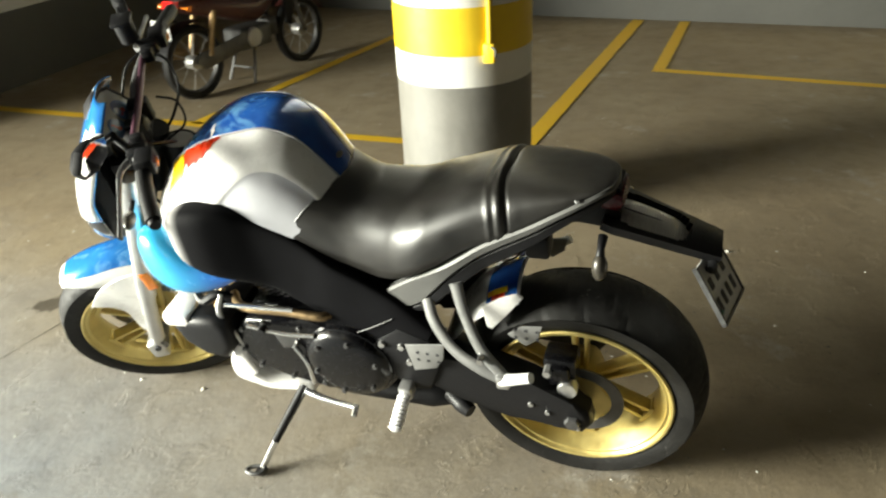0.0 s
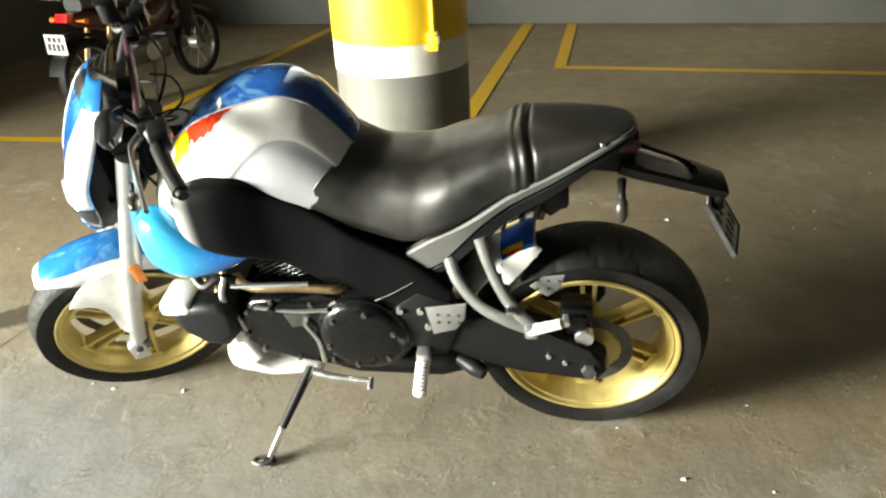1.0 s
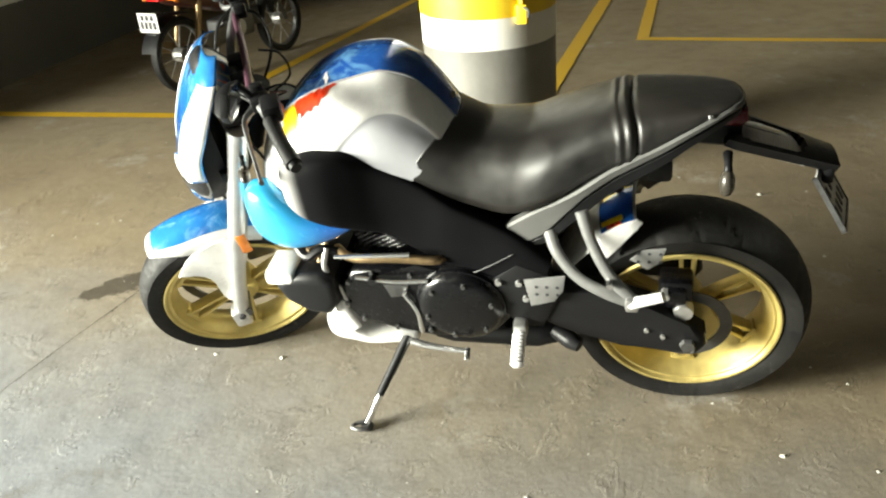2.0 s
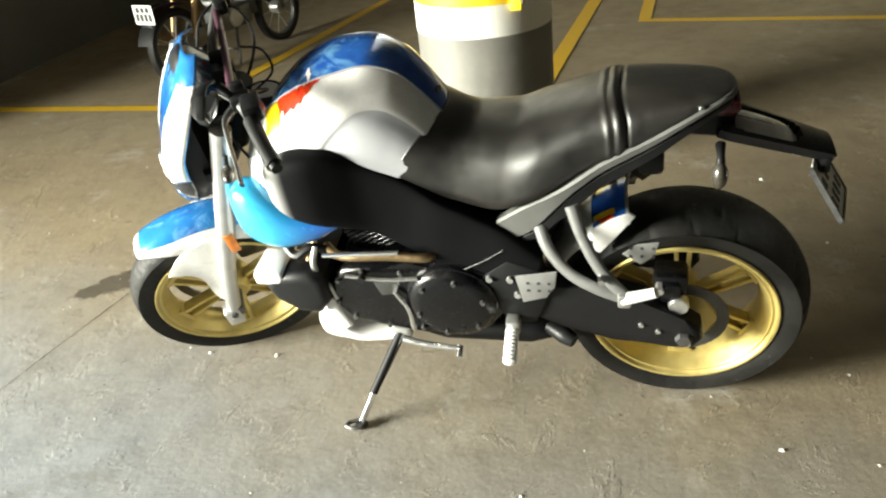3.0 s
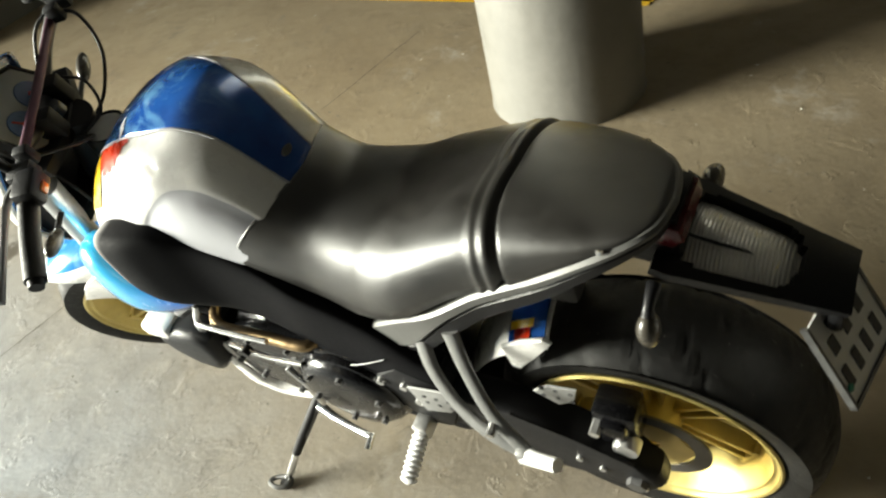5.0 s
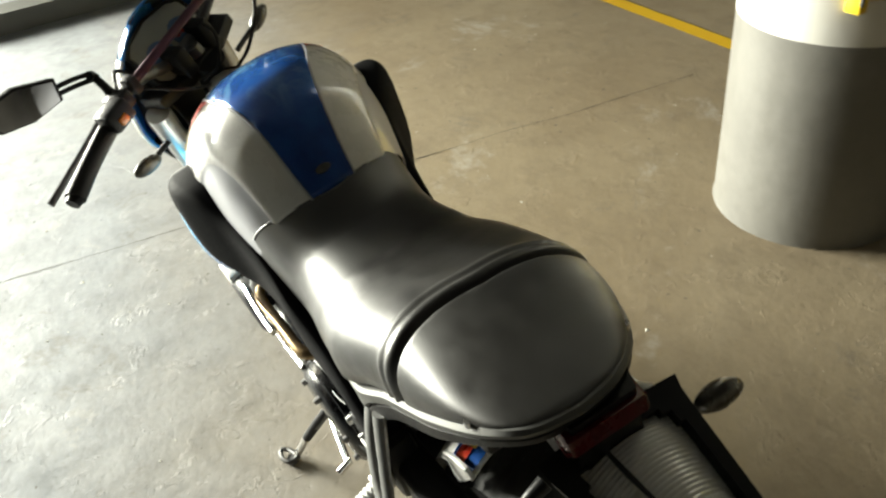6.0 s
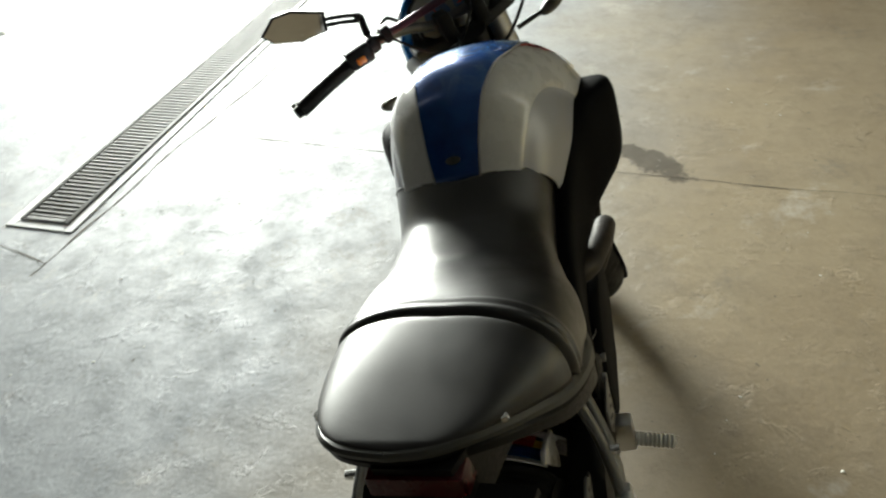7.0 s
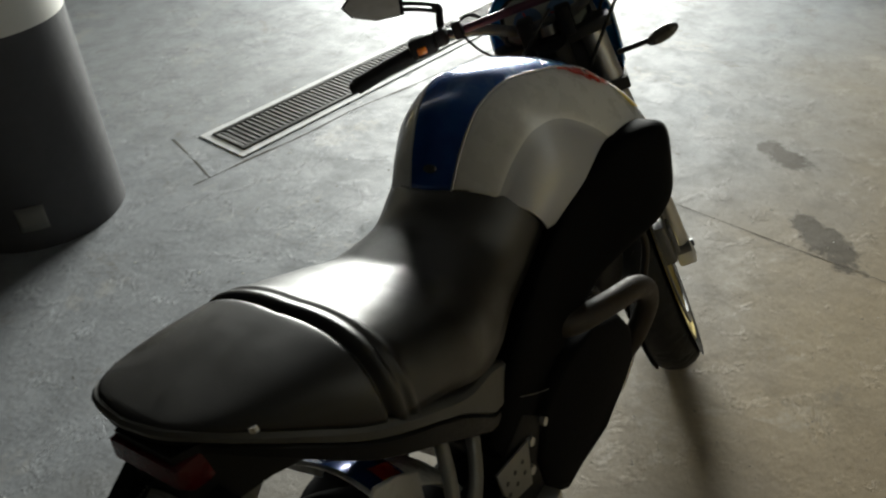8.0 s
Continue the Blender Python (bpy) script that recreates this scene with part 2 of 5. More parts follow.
M_AMBER = material("amber_reflector", (0.85, 0.24, 0.03), 0.25, tint=0.08, coat=1.0)
M_SMOKE = material("smoked_lens", (0.045, 0.04, 0.032), 0.3, tint=0.1, coat=0.3)
M_LENS = material("ribbed_silver_lens", (0.84, 0.83, 0.80), 0.3, 0.0, tint=0.06, grain=30, coat=0.8)
M_LAMP = material("dark_lamp_glass", (0.02, 0.02, 0.022), 0.08, tint=0.1, coat=1.0, rough_var=0.03)
M_MIRROR = material("mirror_glass", (0.85, 0.85, 0.85), 0.04, 1.0, tint=0.01, rough_var=0.01)
M_DIALFACE = material("olive_dial_panel", (0.30, 0.31, 0.26), 0.45, tint=0.05, coat=0.4)
M_DIAL = material("blue_dial_disc", (0.07, 0.14, 0.26), 0.35, tint=0.1, coat=0.8)
M_PLATE = material("grey_number_plate", (0.78, 0.78, 0.76), 0.45, 0.0, tint=0.1, grain=40)
M_INK = material("dark_plate_ink", (0.04, 0.04, 0.045), 0.5)
M_GREEN = material("green_plate_seal", (0.02, 0.25, 0.17), 0.4)
M_MAROON = material("dull_maroon_body", (0.07, 0.018, 0.014), 0.35, tint=0.2, coat=0.4)
M_SPECK = material("pale_grit", (0.62, 0.60, 0.54), 0.8)


# ---- mesh helpers ----
def mesh_object(name, bm, mat, smooth=38, parent=None, label=""):
    bmesh.ops.recalc_face_normals(bm, faces=bm.faces)
    me = bpy.data.meshes.new(name)
    bm.to_mesh(me)
    bm.free()
    me.materials.append(mat)
    if smooth:
        me.polygons.foreach_set("use_smooth", [True] * len(me.polygons))
        me.set_sharp_from_angle(angle=radians(smooth))
    ob = new(name, me)
    if parent:
        ob.parent = parent
    if label:
        tagged(ob, label)
    return ob


def part(name, bm, mat, parent, label="", smooth=38, m=None, solid=0.0):
    if m is not None:
        bm.transform(m)
    ob = mesh_object(name, bm, mat, smooth, parent, label)
    if solid:
        s = ob.modifiers.new("thickness", "SOLIDIFY")
        s.thickness, s.offset = min(solid, 0.003), 0
    return ob


def structure(name, bm, mat, label, category, smooth=0):
    return tagged(mesh_object(name, bm, mat, smooth), label, category, kind="structure")


def box(x0, x1, y0, y1, z0, z1, bevel=0.0, seg=2):
    bm = bmesh.new()
    bmesh.ops.create_cube(bm, size=1)
    for v in bm.verts:
        v.co = ((x0 + x1) / 2 + v.co.x * (x1 - x0), (y0 + y1) / 2 + v.co.y * (y1 - y0), (z0 + z1) / 2 + v.co.z * (z1 - z0))
    if bevel:
        bmesh.ops.bevel(bm, geom=list(bm.edges), offset=bevel, segments=seg, profile=0.5, affect="EDGES")
    return bm


def prism(outline, y0, y1, bevel=0.0, seg=2):
    """A plate with an outline in x and z, from y0 to y1, its rims rounded."""
    bm = bmesh.new()
    a = [bm.verts.new((x, y0, z)) for x, z in outline]
    b = [bm.verts.new((x, y1, z)) for x, z in outline]
    bm.faces.new(a), bm.faces.new(b[::-1])
    rims = []
    for i in range(len(a)):
        j = (i + 1) % len(a)
        bm.faces.new((a[j], a[i], b[i], b[j]))
        rims += [bm.edges.get((a[i], a[j])), bm.edges.get((b[i], b[j]))]
    if bevel:
        bmesh.ops.bevel(bm, geom=rims, offset=bevel, segments=seg, profile=0.5, affect="EDGES", clamp_overlap=True)
    return bm


def loft(rings, caps=True, closed=True):
    bm = bmesh.new()
    rows = [[bm.verts.new(p) for p in ring] for ring in rings]
    for a, b in zip(rows, rows[1:]):
        n = len(a)
        for i in range(n if closed else n - 1):
            j = (i + 1) % n
            bm.faces.new((a[i], a[j], b[j], b[i]))
    if caps:
        bm.faces.new(rows[0]), bm.faces.new(rows[-1][::-1])
    return bm


def spline(points, steps=6):
    pts = [Vector(p) for p in points]
    ext = [pts[0] * 2 - pts[1], *pts, pts[-1] * 2 - pts[-2]]
    out = []
    for i in range(1, len(ext) - 2):
        p0, p1, p2, p3 = ext[i - 1:i + 3]
        for k in range(steps):
            t = k / steps
            out.append(0.5 * (2 * p1 + (p2 - p0) * t + (2 * p0 - 5 * p1 + 4 * p2 - p3) * t * t + (3 * p1 - p0 - 3 * p2 + p3) * t ** 3))
    return out + [pts[-1]]


def tube(points, radius, seg=12, steps=5, flat=1.0):
    """A pipe along a smooth path; radius: one number, or one for each given point; flat squeezes it sideways."""
    path = spline(points, steps) if steps > 1 else [Vector(p) for p in points]
    n = len(points)
    radii = [radius] * n if isinstance(radius, (int, float)) else list(radius)
    rings, side = [], None
    for i, p in enumerate(path):
        way = (path[min(i + 1, len(path) - 1)] - path[max(i - 1, 0)]).normalized()
        if side is None:
            side = way.orthogonal().normalized() if abs(way.y) > 0.9 else way.cross(Vector((0, 1, 0))).normalized()
        side = (side - way * side.dot(way)).normalized()
        other = way.cross(side)
        f = i / max(1, len(path) - 1) * (n - 1)
        k = min(int(f), n - 2)
        r = radii[k] + (radii[k + 1] - radii[k]) * (f - k)
        rings.append([p + side * r * math.cos(a) + other * r * flat * math.sin(a) for a in (2 * math.pi * j / seg for j in range(seg))])
    return loft(rings)


def lathe(profile, seg=48, centre=(0, 0, 0), axis="y", closed=False):
    """Turns a profile of (radius, along) round an axis through the centre."""
    bm = bmesh.new()
    rows = []
    for k in range(seg):
        a = 2 * math.pi * k / seg
        row = []
        for r, h in profile:
            p = {"y": (r * math.cos(a), h, r * math.sin(a)), "z": (r * math.cos(a), r * math.sin(a), h), "x": (h, r * math.cos(a), r * math.sin(a))}[axis]
            row.append(bm.verts.new((p[0] + centre[0], p[1] + centre[1], p[2] + centre[2])))
        rows.append(row)
    m = len(profile)
    for k in range(seg):
        a, b = rows[k], rows[(k + 1) % seg]
        for i in range(m if closed else m - 1):
            j = (i + 1) % m
            bm.faces.new((a[i], a[j], b[j], b[i]))
    bmesh.ops.remove_doubles(bm, verts=bm.verts, dist=1e-5)
    return bm


def join(*bms):
    out = bmesh.new()
    for b in bms:
        me = bpy.data.meshes.new("tmp")
        b.to_mesh(me)
        b.free()
        out.from_mesh(me)
        bpy.data.meshes.remove(me)
    return out


def table(xs, ys):
    """A smooth function through points."""
    d = [(ys[i + 1] - ys[i]) / (xs[i + 1] - xs[i]) for i in range(len(xs) - 1)]
    s = [d[0]] + [0.0 if d[i - 1] * d[i] <= 0 else 2 * d[i - 1] * d[i] / (d[i - 1] + d[i]) for i in range(1, len(d))] + [d[-1]]

    def f(x):
        x = min(max(x, xs[0]), xs[-1])
        k = max(i for i in range(len(xs) - 1) if xs[i] <= x)
        h = xs[k + 1] - xs[k]
        t = (x - xs[k]) / h
        return ((1 + 2 * t) * (1 - t) ** 2 * ys[k] + t * (1 - t) ** 2 * h * s[k]
                + t * t * (3 - 2 * t) * ys[k + 1] + t * t * (t - 1) * h * s[k + 1])
    return f


def sheet(f, us, vs):
    bm = bmesh.new()
    rows = [[bm.verts.new(f(u, v)) for v in vs] for u in us]
    for a, b in zip(rows, rows[1:]):
        for i in range(len(vs) - 1):
            bm.faces.new((a[i], a[i + 1], b[i + 1], b[i]))
    return bm


def span(a, b, n):
    return [a + (b - a) * i / n for i in range(n + 1)]


def thing(name, label, category, m=None, group=""):
    ob = new(name)
    ob.empty_display_size = 0.1
    if m is not None:
        ob.matrix_world = m
    return tagged(ob, label, category, group)


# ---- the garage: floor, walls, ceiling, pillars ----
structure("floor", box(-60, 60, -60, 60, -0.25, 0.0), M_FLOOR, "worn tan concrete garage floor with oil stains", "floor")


def wall_bands(name, x0, x1, y0, y1, top, label):
    """A wall painted dark grey below, with white and yellow bands and render above, darkened to cut bounce."""
    bands = [(0.0, 0.53, M_GREY_WALL), (0.53, 0.66, M_WHITE_WALL), (0.66, 0.86, M_YELLOW_WALL), (0.86, min(1.05, top), M_WHITE_WALL)] + ([(1.05, top, M_UPPER_WALL)] if top > 1.1 else [])
    base = None
    for z0, z1, mat in bands:
        bm = box(x0, x1, y0, y1, z0, z1)
        if base is None:
            base = structure(name, bm, mat, label, "wall")
        else:
            part("painted_band", bm, mat, base, smooth=0)
    return base


wall_bands("wall_north", END_X - 0.2, 9.4, 0.0, 0.2, ROOF_Z, "garage back wall, dark grey below a yellow and white band").matrix_world = pose(0, WALL_Y, 0, 0, 0, -4.0)
# Side wall cut low in steps so gateway light reaches the bay floor.
wall_bands("wall_west", WALL_X - 0.2, WALL_X, 2.5, WALL_Y + 0.28, 1.05, "low side wall, dark grey below a yellow and white band")
structure("wall_west_low", box(WALL_X - 0.2, WALL_X, 1.3, 2.5, 0.0, LOW_WALL_Z), M_GREY_WALL, "low dark grey wall along the bays", "wall")
structure("wall_west_foot", box(WALL_X - 0.2, WALL_X, CORNER_Y, 1.3, 0.0, 0.12), M_GREY_WALL, "foot of the dark grey side wall, cut low to let light past", "kerb")
structure("wall_west_pier", box(WALL_X, WALL_X + 0.09, 1.3, 2.5, 0.0, LOW_WALL_Z - 0.01), M_GREY_WALL, "shallow dark grey wall pier", "wall")
wall_bands("wall_south", END_X, 9.0, -9.2, -9.0, ROOF_Z, "plain painted garage wall behind the camera")
wall_bands("wall_east", 9.0, 9.2, -9.2, WALL_Y - 0.5, ROOF_Z, "plain painted garage wall at the far end")
wall_bands("wall_gate_1", END_X - 0.2, END_X, -9.2, GATE_Y0, ROOF_Z, "end wall beside the open gateway")
wall_bands("wall_gate_2", END_X - 0.2, END_X, GATE_Y1, WALL_Y + 0.62, ROOF_Z, "end wall beside the open gateway")
structure("gate_lintel", box(END_X - 0.2, END_X, GATE_Y0, GATE_Y1, GATE_Z, ROOF_Z), M_UPPER_WALL, "rendered lintel over the open gateway", "wall")
structure("ceiling", box(END_X - 0.2, 9.2, -9.2, WALL_Y + 0.9, ROOF_Z, ROOF_Z + 0.25), M_CEILING, "unseen garage ceiling, near black to cut bounced light", "ceiling")


def pillar(name, x, y, label, paint, rise=0.0):
    """A round pillar: grey shaft, then white, yellow and white bands, from rise above the usual height."""
    r = 0.285
    ob = thing(name, label, "pillar", pose(x, y, 0), "round concrete pillars")
    for nm, mat, z0, z1, out in (("white_band", M_WHITE_WALL, 0.638, 0.762, 0.001), ("yellow_band", M_YELLOW_WALL, 0.762, 0.947, 0.002), ("white_top", M_WHITE_WALL, 0.947, ROOF_Z - rise, 0.001)):
        part(nm, lathe([(r + out, z0 + rise), (r + out, z1 + rise)], 64, axis="z"), mat, ob)
    part("shaft", lathe([(r + 0.004, 0.0), (r, 0.02), (r, 0.638 + rise)], 64, axis="z"), paint, ob, "grey painted shaft")
    return ob


pillar("pillar", -0.14, 1.49, "round concrete pillar, grey below white and yellow bands", M_PILLAR_GREY)
drain_pillar = pillar("pillar", -0.24, -2.18, "round concrete pillar, grey darkened as shade below white bands, beside the drain", M_PILLAR_SHADED, 0.088)
part("bare_patch", sheet(lambda a, z: Vector((0.290 * math.cos(a), 0.290 * math.sin(a), z)), span(radians(45), radians(63), 8), span(0.080, 0.170, 3)), M_PILLAR_GREY, drain_pillar, "pale bare patch low on the shaft", solid=0.004)


def conduit():
    ob = thing("conduit", "thin yellow conduit with a bracket on the pillar", "conduit")
    a = radians(-52)
    x, y = -0.14 + 0.297 * math.cos(a), 1.49 + 0.297 * math.sin(a)
    part("pipe", tube([(x, y, ROOF_Z), (x, y, 1.8), (x, y, 0.80)], 0.012, 10, 2), M_YELLOW_WALL, ob)
    part("bracket", box(x - 0.022, x + 0.022, y - 0.02, y + 0.012, 0.735, 0.81, 0.005), M_YELLOW_WALL, ob)
    part("hook", tube([(x + 0.01, y - 0.018, 0.80), (x + 0.03, y - 0.03, 0.79), (x + 0.03, y - 0.03, 0.765)], 0.005, 8), M_STEEL, ob, "dark steel hook")


conduit()


def strip(name, a, b, width, label):
    d = Vector((b[0] - a[0], b[1] - a[1], 0))
    s = Vector((-d.y, d.x, 0)).normalized() * width / 2
    n = max(2, int(d.length / 0.06))
    bm = bmesh.new()
    rows = []
    for i in range(n + 1):
        p = Vector((a[0], a[1], 0.004)) + d * i / n
        w1, w2 = 1 + 0.07 * noise.noise(p * 9), 1 + 0.07 * noise.noise(p * 9 + Vector((5, 3, 1)))
        rows.append((bm.verts.new(p + s * w1), bm.verts.new(p - s * w2)))
    for r, q in zip(rows, rows[1:]):
        bm.faces.new((r[0], r[1], q[1], q[0]))
    return structure(name, bm, M_LINE, label, "floor marking")


strip("bay_line_1", (-4.0, 2.28), (-0.04, 2.22), 0.085, "worn yellow parking bay line on the floor")
strip("bay_line_2", (-2.16, 2.26), (-1.64, 5.62), 0.085, "worn yellow parking bay divider on the floor")
strip("bay_line_3", (-0.08, 2.22), (0.14, 5.50), 0.10, "worn yellow parking bay divider behind the pillar")
strip("bay_line_4", (0.47, 3.96), (0.53, 5.47), 0.085, "worn yellow corner line of a parking bay")
strip("bay_line_5", (0.43, 3.92), (4.3, 3.50), 0.085, "worn yellow front line of a parking bay")


def crack(name, a, b, width, wobble, label):
    bm = bmesh.new()
    d = Vector((b[0] - a[0], b[1] - a[1], 0))
    s = Vector((-d.y, d.x, 0)).normalized()
    n = int(d.length / 0.03)
    rows = []
    for i in range(n + 1):
        p = Vector((a[0], a[1], 0.0012)) + d * i / n
        p = p + s * wobble * noise.noise(p * 2.3)
        w = width * (0.25 + 1.5 * abs(noise.noise(p * 5)) + 0.6 * abs(noise.noise(p * 17)))
        rows.append((bm.verts.new(p + s * w / 2), bm.verts.new(p - s * w / 2)))
    for r, q in zip(rows, rows[1:]):
        bm.faces.new((r[0], r[1], q[1], q[0]))
    return structure(name, bm, M_CRACK, label, "floor joint")


crack("floor_joint_1", (-1.56, -1.45), (-1.02, 1.9), 0.0045, 0.03, "thin dirty joint across the concrete floor")
crack("floor_joint_2", (-0.62, -1.80), (-3.6, -1.13), 0.009, 0.05, "dark ragged joint beside the floor drain")
crack("floor_joint_3", (-0.84, -2.15), (-0.69, -1.78), 0.008, 0.01, "dark ragged joint at the drain's end")


def drain():
    """A linear drain: pale concrete rim, dark pit and a row of steel bars."""
    m = pose(-0.947, -1.912, 0, 0, 0, 180 - 8.1)
    ob = thing("floor_drain", "galvanised steel drain grate set in a pale rim", "drain", m)
    long, half = 2.6, 0.085
    for y in (-half - 0.062, half + 0.022):
        part("rim", box(-0.06, long, y, y + 0.04, 0.0, 0.005, 0.002, 1), M_RIM, ob, "pale concrete rim", 0)
    part("rim", box(-0.06, -0.02, -half - 0.022, half + 0.022, 0.0, 0.005, 0.002, 1), M_RIM, ob, "pale concrete rim", 0)
    # No recess: a flat dark sheet carries the pit's shade in its colour.
    part("pit", box(0, long, -half, half, 0.001, 0.003), M_PIT, ob, "flat dark sheet for the shaded drain pit", 0)
    for y in (-half - 0.022, half + 0.002):
        part("edge_bar", box(-0.02, long, y, y + 0.02, 0.0, 0.012, 0.003), M_GRATE, ob)
    part("end_bar", box(-0.02, 0.0, -half, half, 0.0, 0.012, 0.003), M_GRATE, ob)
    bar = None
    for i in range(int(long / 0.026)):
        x = 0.014 + i * 0.026
        if bar is None:
            bar = part("grate_bar", box(-0.0065, 0.0065, -half, half, 0.002, 0.011, 0.002, 1), M_GRATE, ob)
        else:
            b = new("grate_bar", bar.data)
            b.parent = ob
            b.location = (x - 0.014, 0, 0)
            continue
        bar.location = (0.0, 0, 0)
        for v in bar.data.vertices:
            v.co.x += 0.014


drain()


def grit():
    bm = bmesh.new()
    rnd = random.Random(4)
    spots = [(1.0, 1.30, 0.016), (0.91, -0.28, 0.012), (0.30, -0.52, 0.008), (-0.55, -0.05, 0.012), (-0.78, -0.06, 0.010), (-2.75, -3.2, 0.03)]
    for _ in range(260):
        spots.append((rnd.uniform(-2.6, 2.2), rnd.uniform(-2.6, 3.0), rnd.choice((0.002, 0.003, 0.003, 0.005, 0.006))))
    for x, y, r in spots:
        ring = [bm.verts.new((x + r * rnd.uniform(0.6, 1.2) * math.cos(k * 1.257), y + r * rnd.uniform(0.5, 1.1) * math.sin(k * 1.257), 0.0)) for k in range(5)]
        top = bm.verts.new((x, y, r * 0.5))
        for k in range(5):
            bm.faces.new((ring[k], ring[(k + 1) % 5], top))
    tagged(mesh_object("grit", bm, M_SPECK, 0), "pale grit and crumbs scattered on the floor", "debris", kind="stuff")


grit()

# ---- the motorcycle ----
LEAN, TURN = 12.3, 1.0
BIKE = thing("motorcycle", "blue and white motorcycle with gold wheels leaning on its stand", "motorcycle", pose(0, -0.004, 0.008, 0, 0, TURN) @ pose(0, 0, 0, LEAN))
RAKE = radians(21)
AXIS, PIVOT = Vector((math.sin(RAKE), 0, math.cos(RAKE))), Vector((-0.628, 0, 0.30))
STEER = Matrix.Translation(PIVOT) @ Matrix.Rotation(radians(28), 4, AXIS) @ Matrix.Translation(-PIVOT)
# the fork has a little play in its clamps and stands over further than the bars
FORKS = Matrix.Translation((0, 0, 0.687)) @ Matrix.Rotation(radians(4.5), 4, "X") @ Matrix.Translation((0, 0, -0.72)) @ STEER


def bp(name, bm, mat, label="", smooth=38, parent=None, solid=0.0):
    return part(name, bm, mat, parent or BIKE, label, smooth, None, solid)


def fp(name, bm, mat, label="", smooth=38, parent=None, solid=0.0):
    """A part of the steered front end."""
    return part(name, bm, mat, parent or BIKE, label, smooth, STEER, solid)


def wp(name, bm, mat, label="", smooth=38, parent=None, solid=0.0):
    """A part of the front wheel and its fork."""
    return part(name, bm, mat, parent or BIKE, label, smooth, FORKS, solid)


def settle(bm, lift=0.0, side=0.0):
    """The tail is bent: it stands more upright than the frame towards the back, and its tip is knocked aside."""
    for v in bm.verts:
        x, y, z = v.co
        w = min(1, max(0, (x - 0.15) / 0.42))
        w = w * w * (3 - 2 * w)
        v.co.x += 0.028 * min(1, max(0, (x - 0.46) / 0.20))
        v.co.y += w * (0.027 + side) - 0.041 * min(1, max(0, (x - 0.46) / 0.24)) ** 1.5
        v.co.z += w * (lift - 0.172 * y)
    return bm


def nudge(x):
    """How far the tank and the spars sit towards the far flank, more so at the nose."""
    return 0.033 * min(1, max(0, (0.09 - x) / 0.30))


def tyre_mesh(c, radius, width, rim, grooves):
    h = width / 2
    prof = [(rim - 0.004, -h * 0.80), (rim + 0.006, -h * 0.88), (rim + 0.025, -h * 0.98), (rim + 0.045, -h),
            (radius - 0.032, -h * 0.95), (radius - 0.018, -h * 0.80), (radius - 0.009, -h * 0.58), (radius - 0.003, -h * 0.32), (radius, -h * 0.1)]
    prof += [(r, -y) for r, y in prof[::-1]]
    seg, m = 216, len(prof)
    bm = bmesh.new()
    rows = []
    for k in range(seg):
        a = 2 * math.pi * k / seg
        row = []
        for i, (r, y) in enumerate(prof):
            q = abs(y) / h
            if 0.2 < q < 0.97 and r > radius - 0.034:
                lag = (a * grooves / (2 * math.pi) + q * 0.75 + (0.5 if y > 0 else 0)) % 1.0
                if lag < grooves / seg * 1.1:
                    r -= 0.006
            row.append(bm.verts.new((c[0] + r * math.cos(a), c[1] + y, c[2] + r * math.sin(a))))
        rows.append(row)
    for k in range(seg):
        a, b = rows[k], rows[(k + 1) % seg]
        for i in range(m - 1):
            bm.faces.new((a[i], a[i + 1], b[i + 1], b[i]))
    return bm


def rim_mesh(c, rim, half):
    """A cast rim with a rolled outer lip, a second bead inside it and a deep barrel."""
    prof = [(rim - 0.012, -half * 0.92), (rim, -half), (rim + 0.001, -half - 0.003), (rim - 0.003, -half - 0.006), (rim - 0.008, -half - 0.004), (rim - 0.011, -half * 0.97),
            (rim - 0.014, -half * 0.94), (rim - 0.019, -half * 0.95), (rim - 0.022, -half * 0.90), (rim - 0.024, -half * 0.80),
            (rim - 0.034, -half * 0.60), (rim - 0.042, -half * 0.25), (rim - 0.044, 0)]
    prof = prof + [(r, -y) for r, y in prof[-2::-1]]
    return lathe(prof, 96, c)


def spoke_mesh(c, a, r0, r1, w0, w1, depth, off):
    """A channelled spoke: two ribs with a thinner web between them."""
    def blade(u0, u1, y0, y1, f0, f1):
        bm = bmesh.new()
        vs = []
        for r, f in ((r0, f0), (r1, f1)):
            for u in (u0 * f, u1 * f):
                for y in (y0, y1):
                    vs.append(bm.verts.new((r, y, u)))
        for q in ((0, 1, 3, 2), (4, 6, 7, 5), (0, 4, 5, 1), (2, 3, 7, 6), (0, 2, 6, 4), (1, 5, 7, 3)):
            bm.faces.new([vs[k] for k in q])
        bmesh.ops.bevel(bm, geom=list(bm.edges), offset=0.002, segments=2, profile=0.5, affect="EDGES")
        return bm
    foot = box(r1 - 0.012, r1 + 0.002, -depth * 1.15, depth * 1.15, -w1 * 1.35, w1 * 1.35, 0.003)
    bm = join(blade(-1, -0.5, -depth, depth, w0, w1), blade(0.5, 1, -depth, depth, w0, w1), foot,
              *[box(r0 + (r1 - r0) * a0, r0 + (r1 - r0) * a1, -depth * 0.35, depth * 0.35, -w0 * 0.7, w0 * 0.7, 0.002, 1) for a0, a1 in ((0.0, 0.42), (0.86, 0.98))])
    bm.transform(Matrix.Translation(Vector(c) + Vector((0, off, 0))) @ Matrix.Rotation(-a, 4, "Y"))
    return bm


